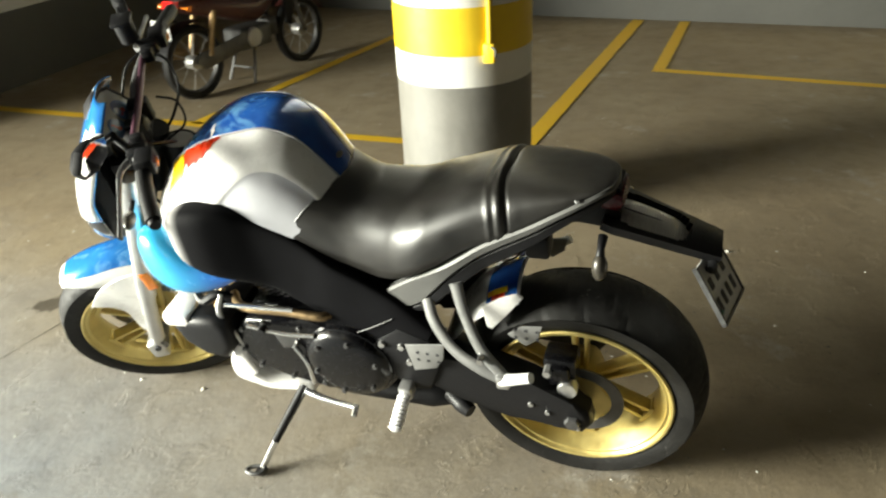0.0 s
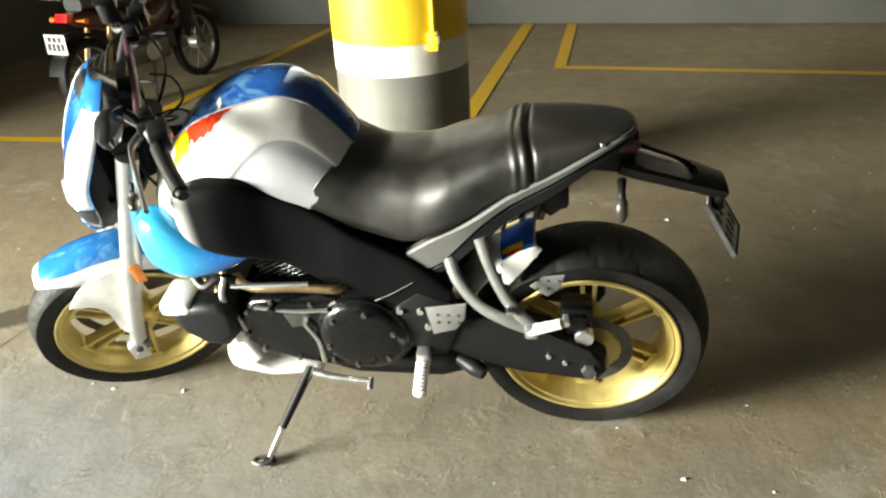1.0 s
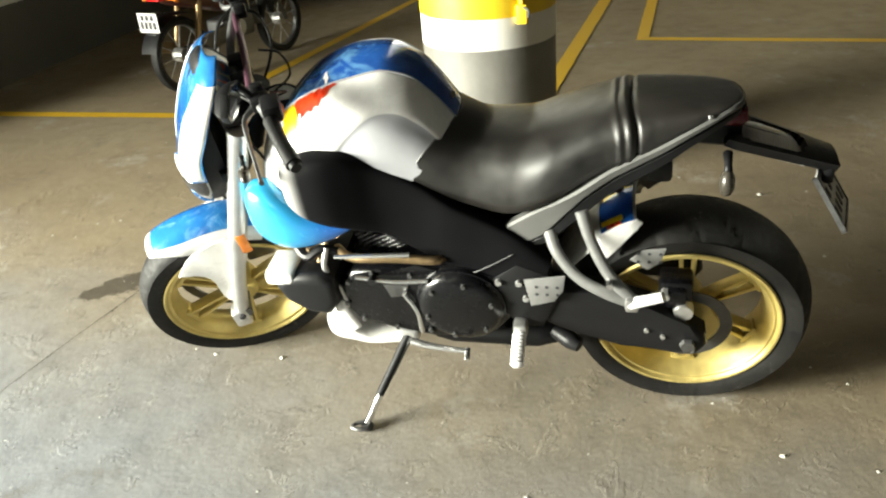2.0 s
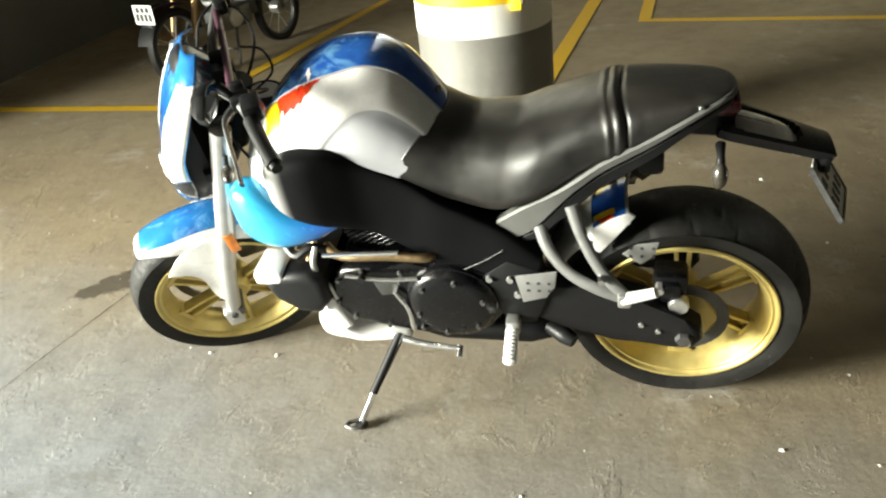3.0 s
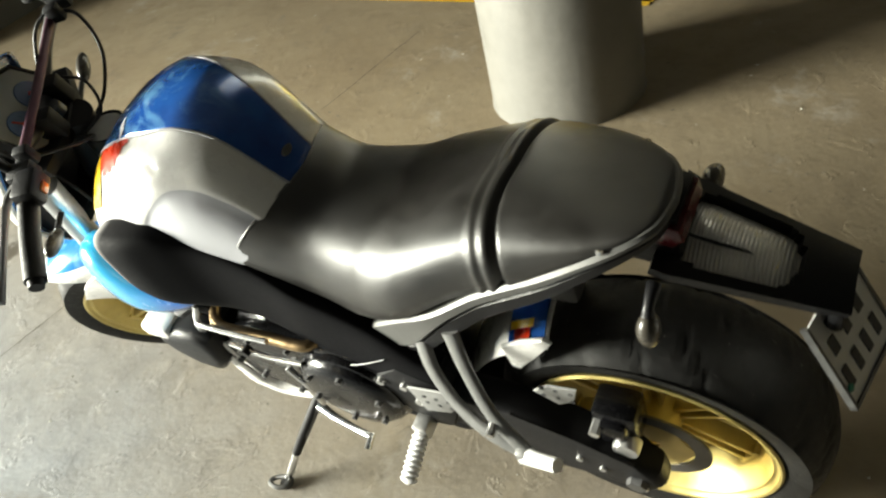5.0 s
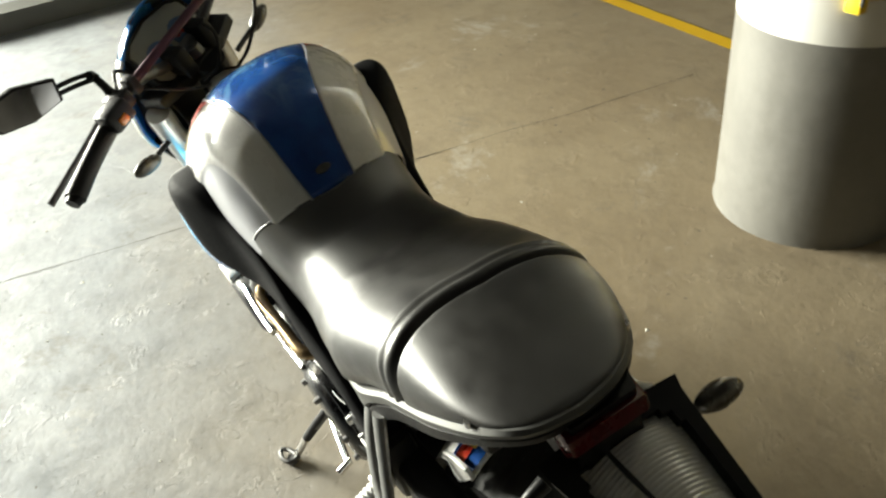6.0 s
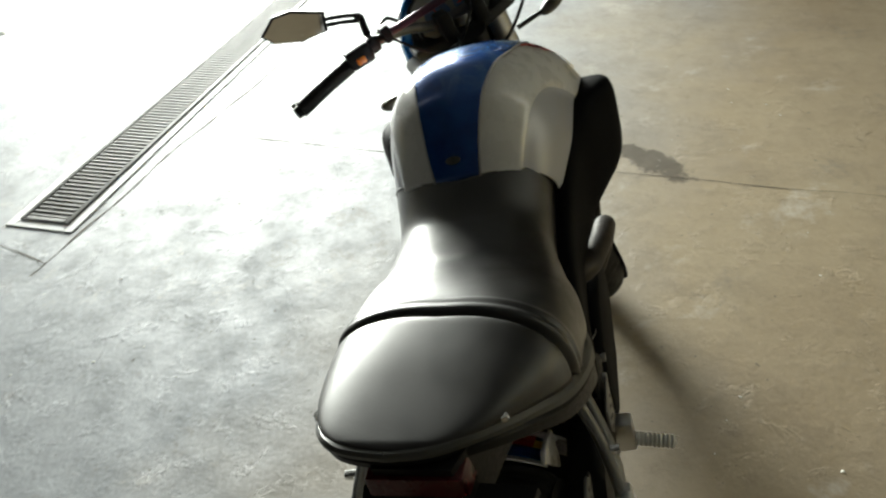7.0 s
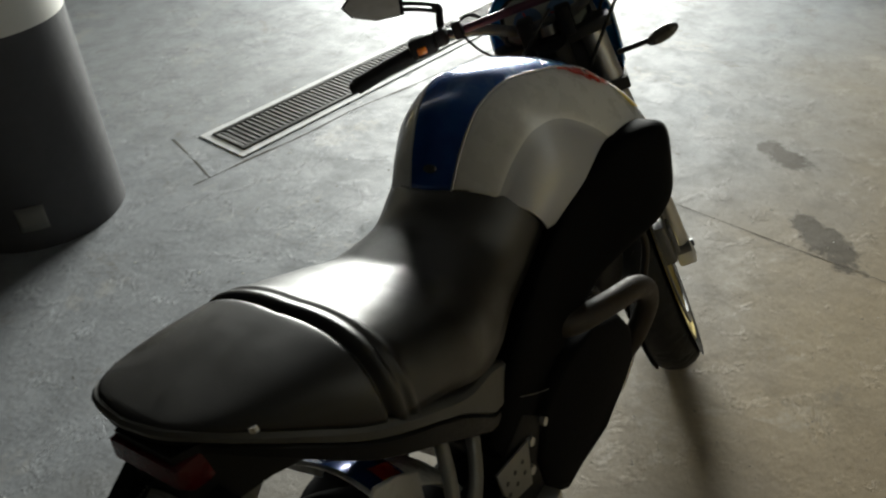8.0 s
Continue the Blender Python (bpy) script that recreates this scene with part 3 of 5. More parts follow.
def wheel(name, c, radius, width, half, put, start, label, hub_w):
    w = put(name, rim_mesh(c, 0.231, half), M_GOLD, label)
    put("tyre", tyre_mesh(c, radius, width, 0.231, 18), M_RUBBER, "dusty black tyre", 50, w)
    for k in range(6):
        put("spoke", spoke_mesh(c, start + k * math.pi / 3, 0.035, 0.193, 0.014, 0.023, 0.018, -0.012), M_GOLD, "", 38, w)
    put("hub", lathe([(0.012, -hub_w), (0.035, -hub_w), (0.045, -hub_w * 0.7), (0.048, 0), (0.045, hub_w * 0.7), (0.035, hub_w), (0.012, hub_w)], 32, c), M_GOLD, "", 38, w)
    return w


FC, RC = (-0.636, 0.0, 0.302), (0.659, 0.0, 0.302)
fw = wheel("front_wheel", FC, 0.294, 0.120, 0.052, wp, 0.35, "gold cast front wheel, turned to its left", 0.05)
rw = wheel("rear_wheel", RC, 0.305, 0.188, 0.082, bp, 0.55, "gold cast rear wheel with a wide tyre", 0.07)
# perimeter brake rotor of the front wheel, on the far flank
wp("brake_rotor", lathe([(0.160, 0.056), (0.188, 0.056), (0.188, 0.061), (0.160, 0.061)], 72, FC, closed=True), M_STEEL, "steel perimeter brake rotor", 38, fw)
wp("front_caliper", join(box(-0.60, -0.51, 0.035, 0.09, 0.33, 0.44, 0.012), box(-0.585, -0.525, 0.085, 0.1, 0.345, 0.425, 0.006)), M_STEEL, "dark brake caliper")
wp("front_axle", lathe([(0.0, -0.125), (0.016, -0.125), (0.016, 0.125), (0.0, 0.125)], 24, FC), M_STEEL)
# rear brake
bp("brake_disc", lathe([(0.082, -0.088), (0.112, -0.088), (0.112, -0.083), (0.082, -0.083)], 64, RC, closed=True), M_STEEL, "drilled steel rear brake disc", 38, rw)
bp("disc_carrier", lathe([(0.02, -0.086), (0.086, -0.086), (0.086, -0.078), (0.02, -0.078)], 6, RC, closed=True), M_GOLD, "", 38, rw)
cal = bp("rear_caliper", join(box(0.585, 0.665, -0.135, -0.07, 0.395, 0.485, 0.012), box(0.60, 0.65, -0.15, -0.12, 0.41, 0.47, 0.010)), M_ENGINE, "black rear brake caliper")
bp("caliper_piston", lathe([(0.0, -0.156), (0.022, -0.156), (0.024, -0.150), (0.024, -0.13)], 24, (0.645, 0, 0.405)), M_ALU, "dull silver caliper cap", 38, cal)
bp("caliper_bolt", lathe([(0.0, -0.162), (0.010, -0.162), (0.010, -0.13)], 6, (0.60, 0, 0.46)), M_ALU, "", 30, cal)


# tank cover and flank panels
T_ZT = table([-0.37, -0.33, -0.28, -0.21, -0.12, -0.04, 0.03, 0.08, 0.124], [0.838, 0.886, 0.935, 0.985, 1.020, 1.028, 1.004, 0.952, 0.886])
T_HW = table([0, 0.08, 0.2, 0.4, 0.7, 1], [0.140, 0.178, 0.200, 0.197, 0.183, 0.156])
T_ST = table([-0.37, -0.30, -0.24, -0.17, -0.11, -0.02, 0.035, 0.124], [0.070, 0.088, 0.098, 0.100, 0.094, 0.072, 0.058, 0.040])
T_ARCH = table([0.25, 0.35, 0.49, 0.6, 0.74, 0.86, 1.0], [90, 84, 71, 59, 47, 42, 38])


def tank_point(u, a, lift=0.0):
    """u from nose to seat, a from -90 (one flank) over the top to 90 degrees."""
    xm, xb = -0.37 + 0.494 * u, -0.37 + 0.405 * u
    q = abs(a) / 90
    x = xm + (xb - xm) * q ** 1.3
    zb = 0.70 + 0.080 * min(1, u * 1.3)
    s, c = math.sin(radians(abs(a))), max(0.0, math.cos(radians(a)))
    y = T_HW(u) * s ** 0.88
    z = zb + (T_ZT(xm) - zb) * c ** 0.78
    # hollow for the knee, below an arched shoulder
    edge = T_ARCH(u)
    dip = min(1, max(0, (abs(a) - edge) / 9))
    dip = dip * dip * (3 - 2 * dip) * min(1, max(0, (u - 0.2) / 0.12))
    y -= 0.007 * dip
    p = Vector((x, math.copysign(y, a) + nudge(x), z))
    if lift:
        out = Vector((0.0, math.copysign(s, a), c + 0.15)).normalized()
        p += out * lift
    return p


def stripe_angle(u):
    xm = -0.37 + 0.494 * u
    return math.degrees(math.asin(min(0.99, (T_ST(xm) / T_HW(u)) ** (1 / 0.88))))


us = span(0, 1, 72)
tank = bp("tank_cover", sheet(lambda u, k: tank_point(u, k * stripe_angle(u), 0.002), us, span(-1, 1, 24)), M_BLUE, "marbled blue tank cover", 60, None, 0.004)
for sgn in (-1, 1):
    f = lambda u, k: tank_point(u, sgn * (stripe_angle(u) + (90 - stripe_angle(u)) * k))
    panel = bp("flank_panel", sheet(f, us, span(0, 1, 40)), M_PEARL, "pearl white tank flank with a hollow for the knee", 60, None, 0.004)
    # satin silver skin of the knee hollow
    def hollow(u, k):
        e = min(82, T_ARCH(u))
        return tank_point(u, sgn * (e + 5 + (90 - e - 5) * k), 0.0028)
    bp("knee_panel", sheet(hollow, span(0.30, 1.0, 48), span(0, 1, 14)), M_SILVER, "satin silver knee panel", 60, panel)
    bp("piping", tube([tank_point(u, sgn * stripe_angle(u), 0.003) for u in span(0.12, 1, 26)], 0.0022, 6, 1), M_SILVER, "", 60, panel)
    # red and yellow decal towards the nose
    rnd = random.Random(3)
    jag = [rnd.uniform(-1, 1) for _ in range(60)]
    red = sheet(lambda u, k: tank_point(u, sgn * (stripe_angle(u) + 1 + jag[int(u * 99) % 60] * 1.2 + (14 + 4 * jag[int(u * 131) % 60]) * k
                                             * (1.0 if u < 0.36 else max(0.12, (0.50 - u) / 0.14))), 0.0036),
                span(0.25, 0.49, 40), span(0, 1, 8))
    bp("red_decal", red, M_RED, "red flame decal", 60, panel)
    yel = sheet(lambda u, k: tank_point(u + 0.05 * math.sin(k * 2.6) - 0.03, sgn * (stripe_angle(u) + 1 + 30 * k), 0.0040), span(0.175, 0.265, 10), span(0, 1, 16))
    bp("yellow_decal", yel, M_YELLOW, "yellow decal edge", 60, panel)
bp("tank_nose", loft([[tank_point(0, a) for a in span(-90, 90, 24)], [tank_point(0, a) * 0.5 + Vector((-0.36, 0, 0.78)) * 0.5 for a in span(-90, 90, 24)]], True, False), M_PLASTIC)
bp("emblem", lathe([(0.0, 0.0035), (0.014, 0.0025), (0.016, 0.0)], 24, (0.0, 0, 0), "z"), M_STEEL, "small oval dark silver emblem").matrix_local = Matrix.Translation((0.106, 0, 0.921)) @ Matrix.Rotation(radians(54), 4, "Y") @ Matrix.Diagonal((0.45, 0.85, 1, 1))
bp("white_squiggle", sheet(lambda u, k: tank_point(u, -(stripe_angle(u) - 9 + 6 * k + 3 * math.sin(u * 120)), 0.0055), span(0.40, 0.435, 10), span(0, 1, 3)), M_PEARL, "small white mark", 60, tank)
CAP = Matrix.Translation((-0.318, 0, 0.922)) @ Matrix.Rotation(radians(6), 4, "Y")
cap = part("fuel_cap", lathe([(0.0, 0.010), (0.034, 0.009), (0.037, 0.006), (0.038, -0.02)], 40, (0, 0, 0), "z"), M_ALU, BIKE, "dull silver filler cap with a black collar", 38, CAP)
part("collar", lathe([(0.038, -0.06), (0.043, -0.06), (0.044, 0.006), (0.042, 0.010), (0.039, 0.010), (0.038, 0.0)], 40, (0, 0, 0), "z", True), M_PLASTIC, cap, "black collar", 38, CAP)

# seat, one moulded vinyl piece with a strap across
SX = [0.124, 0.20, 0.28, 0.36, 0.44, 0.52, 0.60, 0.66, 0.69, 0.699, 0.703]
S_ZM = table(SX, [0.888, 0.856, 0.854, 0.876, 0.904, 0.927, 0.930, 0.930, 0.930, 0.929, 0.928])
S_HW = table(SX, [0.146, 0.137, 0.155, 0.172, 0.165, 0.156, 0.131, 0.096, 0.064, 0.038, 0.008])
S_ZB = table(SX, [0.785, 0.715, 0.695, 0.728, 0.778, 0.815, 0.876, 0.914, 0.924, 0.925, 0.925])


def seat_point(v, a, lift=0.0):
    xt = 0.124 + 0.579 * v
    q = abs(a) / 90
    x = xt - 0.104 * (1 - v) ** 3 * q ** 1.2
    s, c = math.sin(radians(abs(a))), max(0.0, math.cos(radians(a)))
    zt, zb = S_ZM(xt), S_ZB(xt)
    y = S_HW(xt) * s ** 0.78
    z = zb + (zt - zb) * c ** 0.60
    d = x - (0.496 + 1.2 * y * y - 0.10 * y)
    lift += -0.008 * math.exp(-((d - 0.006) / 0.0045) ** 2) + 0.0035 * math.exp(-((d + 0.008) / 0.006) ** 2) + 0.003 * math.exp(-((d + 0.026) / 0.006) ** 2)
    if lift:
        z, y = z + lift * (c + 0.1), y + lift * s
    return Vector((x, math.copysign(y, a), z))


seat = bp("seat", settle(sheet(seat_point, span(0, 1, 260), span(-90, 90, 72))), M_SEAT, "worn black vinyl seat with a strap across", 70, None, 0.004)
bp("seat_piping", tube([seat_point(0.0, a) for a in span(-76, 76, 24)], 0.0032, 8, 1), M_STEEL, "", 60, seat)

# seat rail, wrapping round the tail
RX = [0.222, 0.30, 0.39, 0.47, 0.55, 0.62, 0.67, 0.692, 0.701, 0.706]
R_Y = table(RX, [0.142, 0.158, 0.171, 0.164, 0.149, 0.122, 0.089, 0.064, 0.040, 0.0])
R_LO = table(RX, [0.596, 0.592, 0.660, 0.724, 0.780, 0.842, 0.882, 0.893, 0.895, 0.895])
R_HI = table(RX, [0.646, 0.698, 0.744, 0.793, 0.841, 0.890, 0.920, 0.928, 0.929, 0.929])


def rail_mesh(lo, hi, out, thick):
    """Both rails and the hoop round the tail, between two fractions of the rail's height."""
    line = [(RX[0] + (RX[-1] - RX[0]) * (1 - (1 - k / 48) ** 2.4), -1) for k in range(49)]
    line += [(x, 1) for x, _ in line[-2::-1]]
    pts = [Vector((x, sg * R_Y(x), 0)) for x, sg in line]
    rings = []
    for i, (x, sg) in enumerate(line):
        way = (pts[min(i + 1, len(pts) - 1)] - pts[max(i - 1, 0)]).normalized()
        n = Vector((way.y, -way.x, 0))
        f = min(1, max(0, (x - 0.25) / 0.16))
        z0, z1 = R_LO(x) + (R_HI(x) - R_LO(x)) * (lo[0] + (lo[1] - lo[0]) * f), R_LO(x) + (R_HI(x) - R_LO(x)) * (hi[0] + (hi[1] - hi[0]) * f)
        e = min(0.006, (z1 - z0) * 0.3)
        prof = [(out - e, z1), (out, z1 - e), (out, z0 + e), (out - e, z0), (out - thick, z0), (out - thick, z1)]
        rings.append([Vector((pts[i].x, pts[i].y, 0)) + n * o + Vector((0, 0, z)) for o, z in prof])
    return loft(rings)


bp("seat_rail", settle(rail_mesh((0.05, 0.60), (1.0, 1.0), 0.006, 0.03)), M_RAIL, "dark silver seat rail wrapping round the tail")
bp("rail_skirt", settle(rail_mesh((0.0, 0.0), (0.045, 0.595), 0.002, 0.028)), M_PLASTIC, "black skirt under the seat rail")
for y in (-1, 1):
    bp("rail_bolt", settle(lathe([(0.0, 0.007), (0.005, 0.007), (0.006, 0.0)], 12, (0.640, y * 0.110, 0.905), "z")), M_POLISH)
# dark tail underside
under = []
for x, w, z0, z1 in ((0.30, 0.075, 0.60, 0.675), (0.40, 0.075, 0.66, 0.73), (0.50, 0.075, 0.735, 0.79), (0.56, 0.06, 0.79, 0.86), (0.63, 0.06, 0.815, 0.905), (0.68, 0.055, 0.815, 0.925), (0.712, 0.045, 0.83, 0.925)):
    under.append([(x, -w, z1), (x, -w, z0 + 0.012), (x, -w + 0.02, z0), (x, w - 0.02, z0), (x, w, z0 + 0.012), (x, w, z1)])
bp("tail_underside", settle(loft(under), -0.022, 0.025), M_PLASTIC, "black plastic tail underside")
bp("tail_latch", box(0.545, 0.60, -0.085, -0.03, 0.74, 0.80, 0.010), M_PLASTIC)
bp("tail_panel", settle(prism([(0.668, 0.842), (0.700, 0.844), (0.712, 0.862), (0.700, 0.888), (0.68, 0.890)], -0.050, 0.050, 0.006), 0.004, 0.024), M_PLASTIC)
bp("tail_light", settle(prism([(0.672, 0.846), (0.708, 0.848), (0.722, 0.864), (0.718, 0.888), (0.68, 0.890)], -0.056, 0.056, 0.006), 0.004, 0.024), M_REDLENS, "wide dark red tail light lens")


# rear mudguard carrying the number plate, with a ribbed lens in its opening
def guard_point(x, k):
    f = (x - 0.675) / 0.24
    w = 0.100 - 0.045 * f
    return Vector((x, w * k, 0.832 - 0.085 * f + 0.008 * (1 - k * k)))


def guard():
    bm = bmesh.new()
    xs, ks = span(0.675, 0.915, 30), span(-1, 1, 28)
    grid = [[bm.verts.new(guard_point(x, k)) for k in ks] for x in xs]
    for i in range(30):
        for j in range(28):
            x, k = (xs[i] + xs[i + 1]) / 2, (ks[j] + ks[j + 1]) / 2
            if ((x - 0.772) / 0.076) ** 4 + (k / 0.80) ** 4 < 1:
                continue
            bm.faces.new((grid[i][j], grid[i][j + 1], grid[i + 1][j + 1], grid[i + 1][j]))
    bmesh.ops.delete(bm, geom=[v for v in bm.verts if not v.link_faces], context="VERTS")
    bmesh.ops.solidify(bm, geom=list(bm.faces), thickness=0.022)
    return bm


mg = bp("rear_mudguard", settle(guard(), -0.022, 0.042), M_PLASTIC, "black plastic rear mudguard with an opening", 50)
lens_rings = []
for i in range(60):
    x = 0.690 + 0.162 * i / 59
    lens_rings.append([guard_point(x, q) + Vector((0, 0, -0.007 + 0.034 * (1 - (q / 0.86) ** 2) * (1 - (2 * i / 59 - 1) ** 4) + (0.0016 if i % 2 else 0.0))) for q in span(-0.86, 0.86, 14)])
bp("ribbed_lens", settle(loft(lens_rings, False, False), -0.022, 0.042), M_LENS, "ribbed silver lens with a dark mark", 0, mg, 0.003)
mark = prism([(0.735, 0.0), (0.76, 0.006), (0.79, 0.004), (0.83, 0.002), (0.84, 0.006), (0.79, 0.012), (0.75, 0.012)], -0.001, 0.001)
mark.transform(Matrix.Translation((-0.012, -0.022, 0.822)) @ Matrix.Rotation(radians(15), 4, "Y") @ Matrix.Rotation(radians(90), 4, "X") @ Matrix.Translation((0, 0, 0)))
for v in mark.verts:
    v.co.z = guard_point(v.co.x, 0).z + 0.0245 + 0.1975 * 0.02 + (0.001 if v.co.z > 0.6 else 0.0)
bp("lens_mark", settle(mark, -0.0185, 0.042), M_INK, "", 0, mg)
bp("mudguard_end", settle(box(0.895, 0.916, -0.062, 0.062, 0.718, 0.761, 0.008), -0.022, 0.042), M_PLASTIC, "", 38, mg)
PL = Matrix.Translation((0.917, 0.020, 0.722)) @ Matrix.Rotation(radians(-11), 4, "X") @ Matrix.Rotation(radians(-12), 4, "Z") @ Matrix.Rotation(radians(-32), 4, "Y") @ Matrix.Diagonal((1, 0.85, 0.78, 1))
plate = part("number_plate", box(-0.002, 0.002, -0.092, 0.092, -0.175, 0.0, 0.0015, 1), M_PLATE, BIKE, "grey number plate with illegible dark bars", 38, PL)
for k, (y0, y1, z0, z1) in enumerate([(-0.05, 0.05, -0.035, -0.022)] + [(-0.07 + 0.052 * i, -0.048 + 0.052 * i, -0.082, -0.05) for i in range(3)]
                                     + [(-0.078 + 0.042 * i, -0.060 + 0.042 * i, -0.148, -0.108) for i in range(4)]):
    part("plate_bar", box(0.002, 0.004, y0, y1, z0, z1), M_INK, plate, "", 0, PL)
part("plate_seal", lathe([(0.0, 0.0045), (0.007, 0.0045), (0.008, 0.002)], 16, (0, 0, 0), "x"), M_GREEN, plate, "green seal", 38, PL @ Matrix.Translation((0, -0.08, -0.145)))
part("plate_frame", join(box(-0.006, 0.005, -0.098, -0.091, -0.18, 0.004), box(-0.006, 0.005, 0.091, 0.098, -0.18, 0.004), box(-0.006, 0.005, -0.098, 0.098, -0.181, -0.174)), M_STEEL, plate, "dull steel plate frame", 38, PL)
# rear indicators: the near one hangs limp on its stalk, the other sticks out
for sg, pts, at_, tilt in ((-1, [(0.712, -0.070, 0.812), (0.712, -0.100, 0.804), (0.712, -0.110, 0.792)], (0.712, -0.116, 0.766), 76),
                           (1, [(0.728, 0.075, 0.776), (0.728, 0.105, 0.768), (0.729, 0.135, 0.758)], (0.732, 0.182, 0.742), -18)):
    st = bp("rear_indicator", tube(pts, [0.011, 0.008, 0.010], 10), M_PLASTIC, "stalked indicator with a smoked lens")
    ln = bmesh.new()
    bmesh.ops.create_uvsphere(ln, u_segments=20, v_segments=12, radius=1)
    for v in ln.verts:
        v.co.z *= 1 - 0.35 * max(0.0, v.co.y * sg)
    ln.transform(Matrix.Translation(at_) @ Matrix.Rotation(radians(tilt), 4, "X") @ Matrix.Diagonal((0.017, 0.031 if sg < 0 else 0.042, 0.021, 1)))
    bp("lens", ln, M_SMOKE, "smoked indicator lens", 60, st)

# frame spars with their swollen fronts
SPAR = [(-0.300, 0.800, 0.755, 0.190, 0.150), (-0.290, 0.824, 0.728, 0.216, 0.145), (-0.268, 0.844, 0.705, 0.234, 0.140), (-0.225, 0.862, 0.686, 0.246, 0.138),
        (-0.175, 0.869, 0.670, 0.242, 0.136), (-0.12, 0.862, 0.650, 0.216, 0.130), (-0.06, 0.828, 0.624, 0.186, 0.124), (0.02, 0.768, 0.578, 0.170, 0.120),
        (0.09, 0.716, 0.540, 0.168, 0.118), (0.17, 0.672, 0.498, 0.168, 0.116), (0.25, 0.624, 0.442, 0.174, 0.114), (0.315, 0.562, 0.390, 0.173, 0.110)]


def spar(sg):
    rings = []
    for x, z1, z0, yo, yi in SPAR:
        ym, zm, hy, hz = (yo + yi) / 2, (z0 + z1) / 2, (yo - yi) / 2, (z1 - z0) / 2
        ring = []
        for k in range(28):
            a = 2 * math.pi * k / 28
            cs, sn = math.cos(a), math.sin(a)
            ring.append((x + 0.05 * sn * (0.4 if x > 0 else 0.0), nudge(x) + sg * (ym + hy * math.copysign(abs(cs) ** 0.42, cs)), zm + hz * math.copysign(abs(sn) ** 0.5, sn)))
        rings.append([Vector(p) for p in ring])
    fine = []
    cols = list(zip(*rings))
    dense = [spline(c, 4) for c in cols]
    for i in range(len(dense[0])):
        fine.append([c[i] for c in dense])
    return loft(fine)


for sg in (-1, 1):
    sp = bp("frame_spar", spar(sg), M_SPAR, "wide satin black frame spar with a silver front")
    bp("spar_seam", tube([(0.13, sg * 0.1745, 0.52), (0.19, sg * 0.1765, 0.555), (0.245, sg * 0.1755, 0.592)], 0.0012, 6, 3), M_STEEL, "", 38, sp)
    bp("pivot_plate", prism([(0.18, 0.50), (0.25, 0.56), (0.33, 0.53), (0.345, 0.44), (0.31, 0.355), (0.25, 0.345), (0.21, 0.40)], sg * 0.115, sg * 0.178, 0.012), M_FRAME, "black swingarm pivot plate", 38, sp)
    for bx, bz in ((0.205, 0.505), (0.255, 0.505), (0.27, 0.455)):
        bp("frame_bolt", lathe([(0.0, -sg * -0.186), (0.008, sg * 0.186), (0.009, sg * 0.176)], 12, (bx, 0, bz)), M_ALU, "", 30, sp)

# blue intake scoop under the near spar
SC = [(-0.412, 0.745, 0.695, 0.185, 0.150), (-0.402, 0.770, 0.662, 0.212, 0.145), (-0.38, 0.790, 0.634, 0.232, 0.140), (-0.34, 0.792, 0.616, 0.246, 0.135), (-0.295, 0.770, 0.610, 0.250, 0.13),
      (-0.24, 0.735, 0.620, 0.244, 0.13), (-0.18, 0.715, 0.645, 0.230, 0.13), (-0.13, 0.708, 0.676, 0.212, 0.14), (-0.095, 0.700, 0.692, 0.20, 0.15)]
rings = []
for x, z1, z0, yo, yi in SC:
    ym, zm, hy, hz = (yo + yi) / 2, (z0 + z1) / 2, (yo - yi) / 2, (z1 - z0) / 2
    rings.append([Vector((x, nudge(x) - (ym + hy * math.copysign(abs(math.cos(a)) ** 0.7, math.cos(a))), zm - 0.016 + hz * math.copysign(abs(math.sin(a)) ** 0.8, math.sin(a)))) for a in (2 * math.pi * k / 24 for k in range(24))])
cols = [spline(c, 4) for c in zip(*rings)]
bp("intake_scoop", loft([[c[i] for c in cols] for i in range(len(cols[0]))]), M_SCOOP, "blue intake scoop under the spar, lit front and shaded back painted in")

# engine
case = [(-0.235, 0.40), (-0.225, 0.465), (-0.18, 0.515), (-0.10, 0.532), (0.0, 0.530), (0.06, 0.548), (0.14, 0.55), (0.21, 0.52), (0.245, 0.45), (0.235, 0.37), (0.19, 0.31), (0.12, 0.285), (0.02, 0.29), (-0.10, 0.30), (-0.19, 0.33)]
eng = bp("engine_case", prism(case, -0.125, 0.125, 0.02, 3), M_ENGINE, "gloss black engine case")
bp("primary_cover", prism([(0.0 + (x - 0.0) * 0.97, 0.415 + (z - 0.415) * 0.95) for x, z in case], -0.172, -0.124, 0.018, 4), M_ENGINE, "gloss black primary cover", 38, eng)
bp("clutch_cover", lathe([(0.0, -0.204), (0.075, -0.204), (0.098, -0.199), (0.110, -0.188), (0.116, -0.168)], 56, (0.102, 0, 0.420)), M_ENGINE, "round black clutch cover", 38, eng)
bp("clutch_rim", lathe([(0.112, -0.184), (0.116, -0.182), (0.118, -0.170)], 56, (0.102, 0, 0.420)), M_ENGINE, "", 38, eng)
for k in range(6):
    a = k * math.pi / 3 + 0.3
    bp("cover_bolt", lathe([(0.0, -0.209), (0.006, -0.209), (0.007, -0.2)], 10, (0.102 + 0.088 * math.cos(a), 0, 0.420 + 0.088 * math.sin(a))), M_STEEL, "", 30, eng)
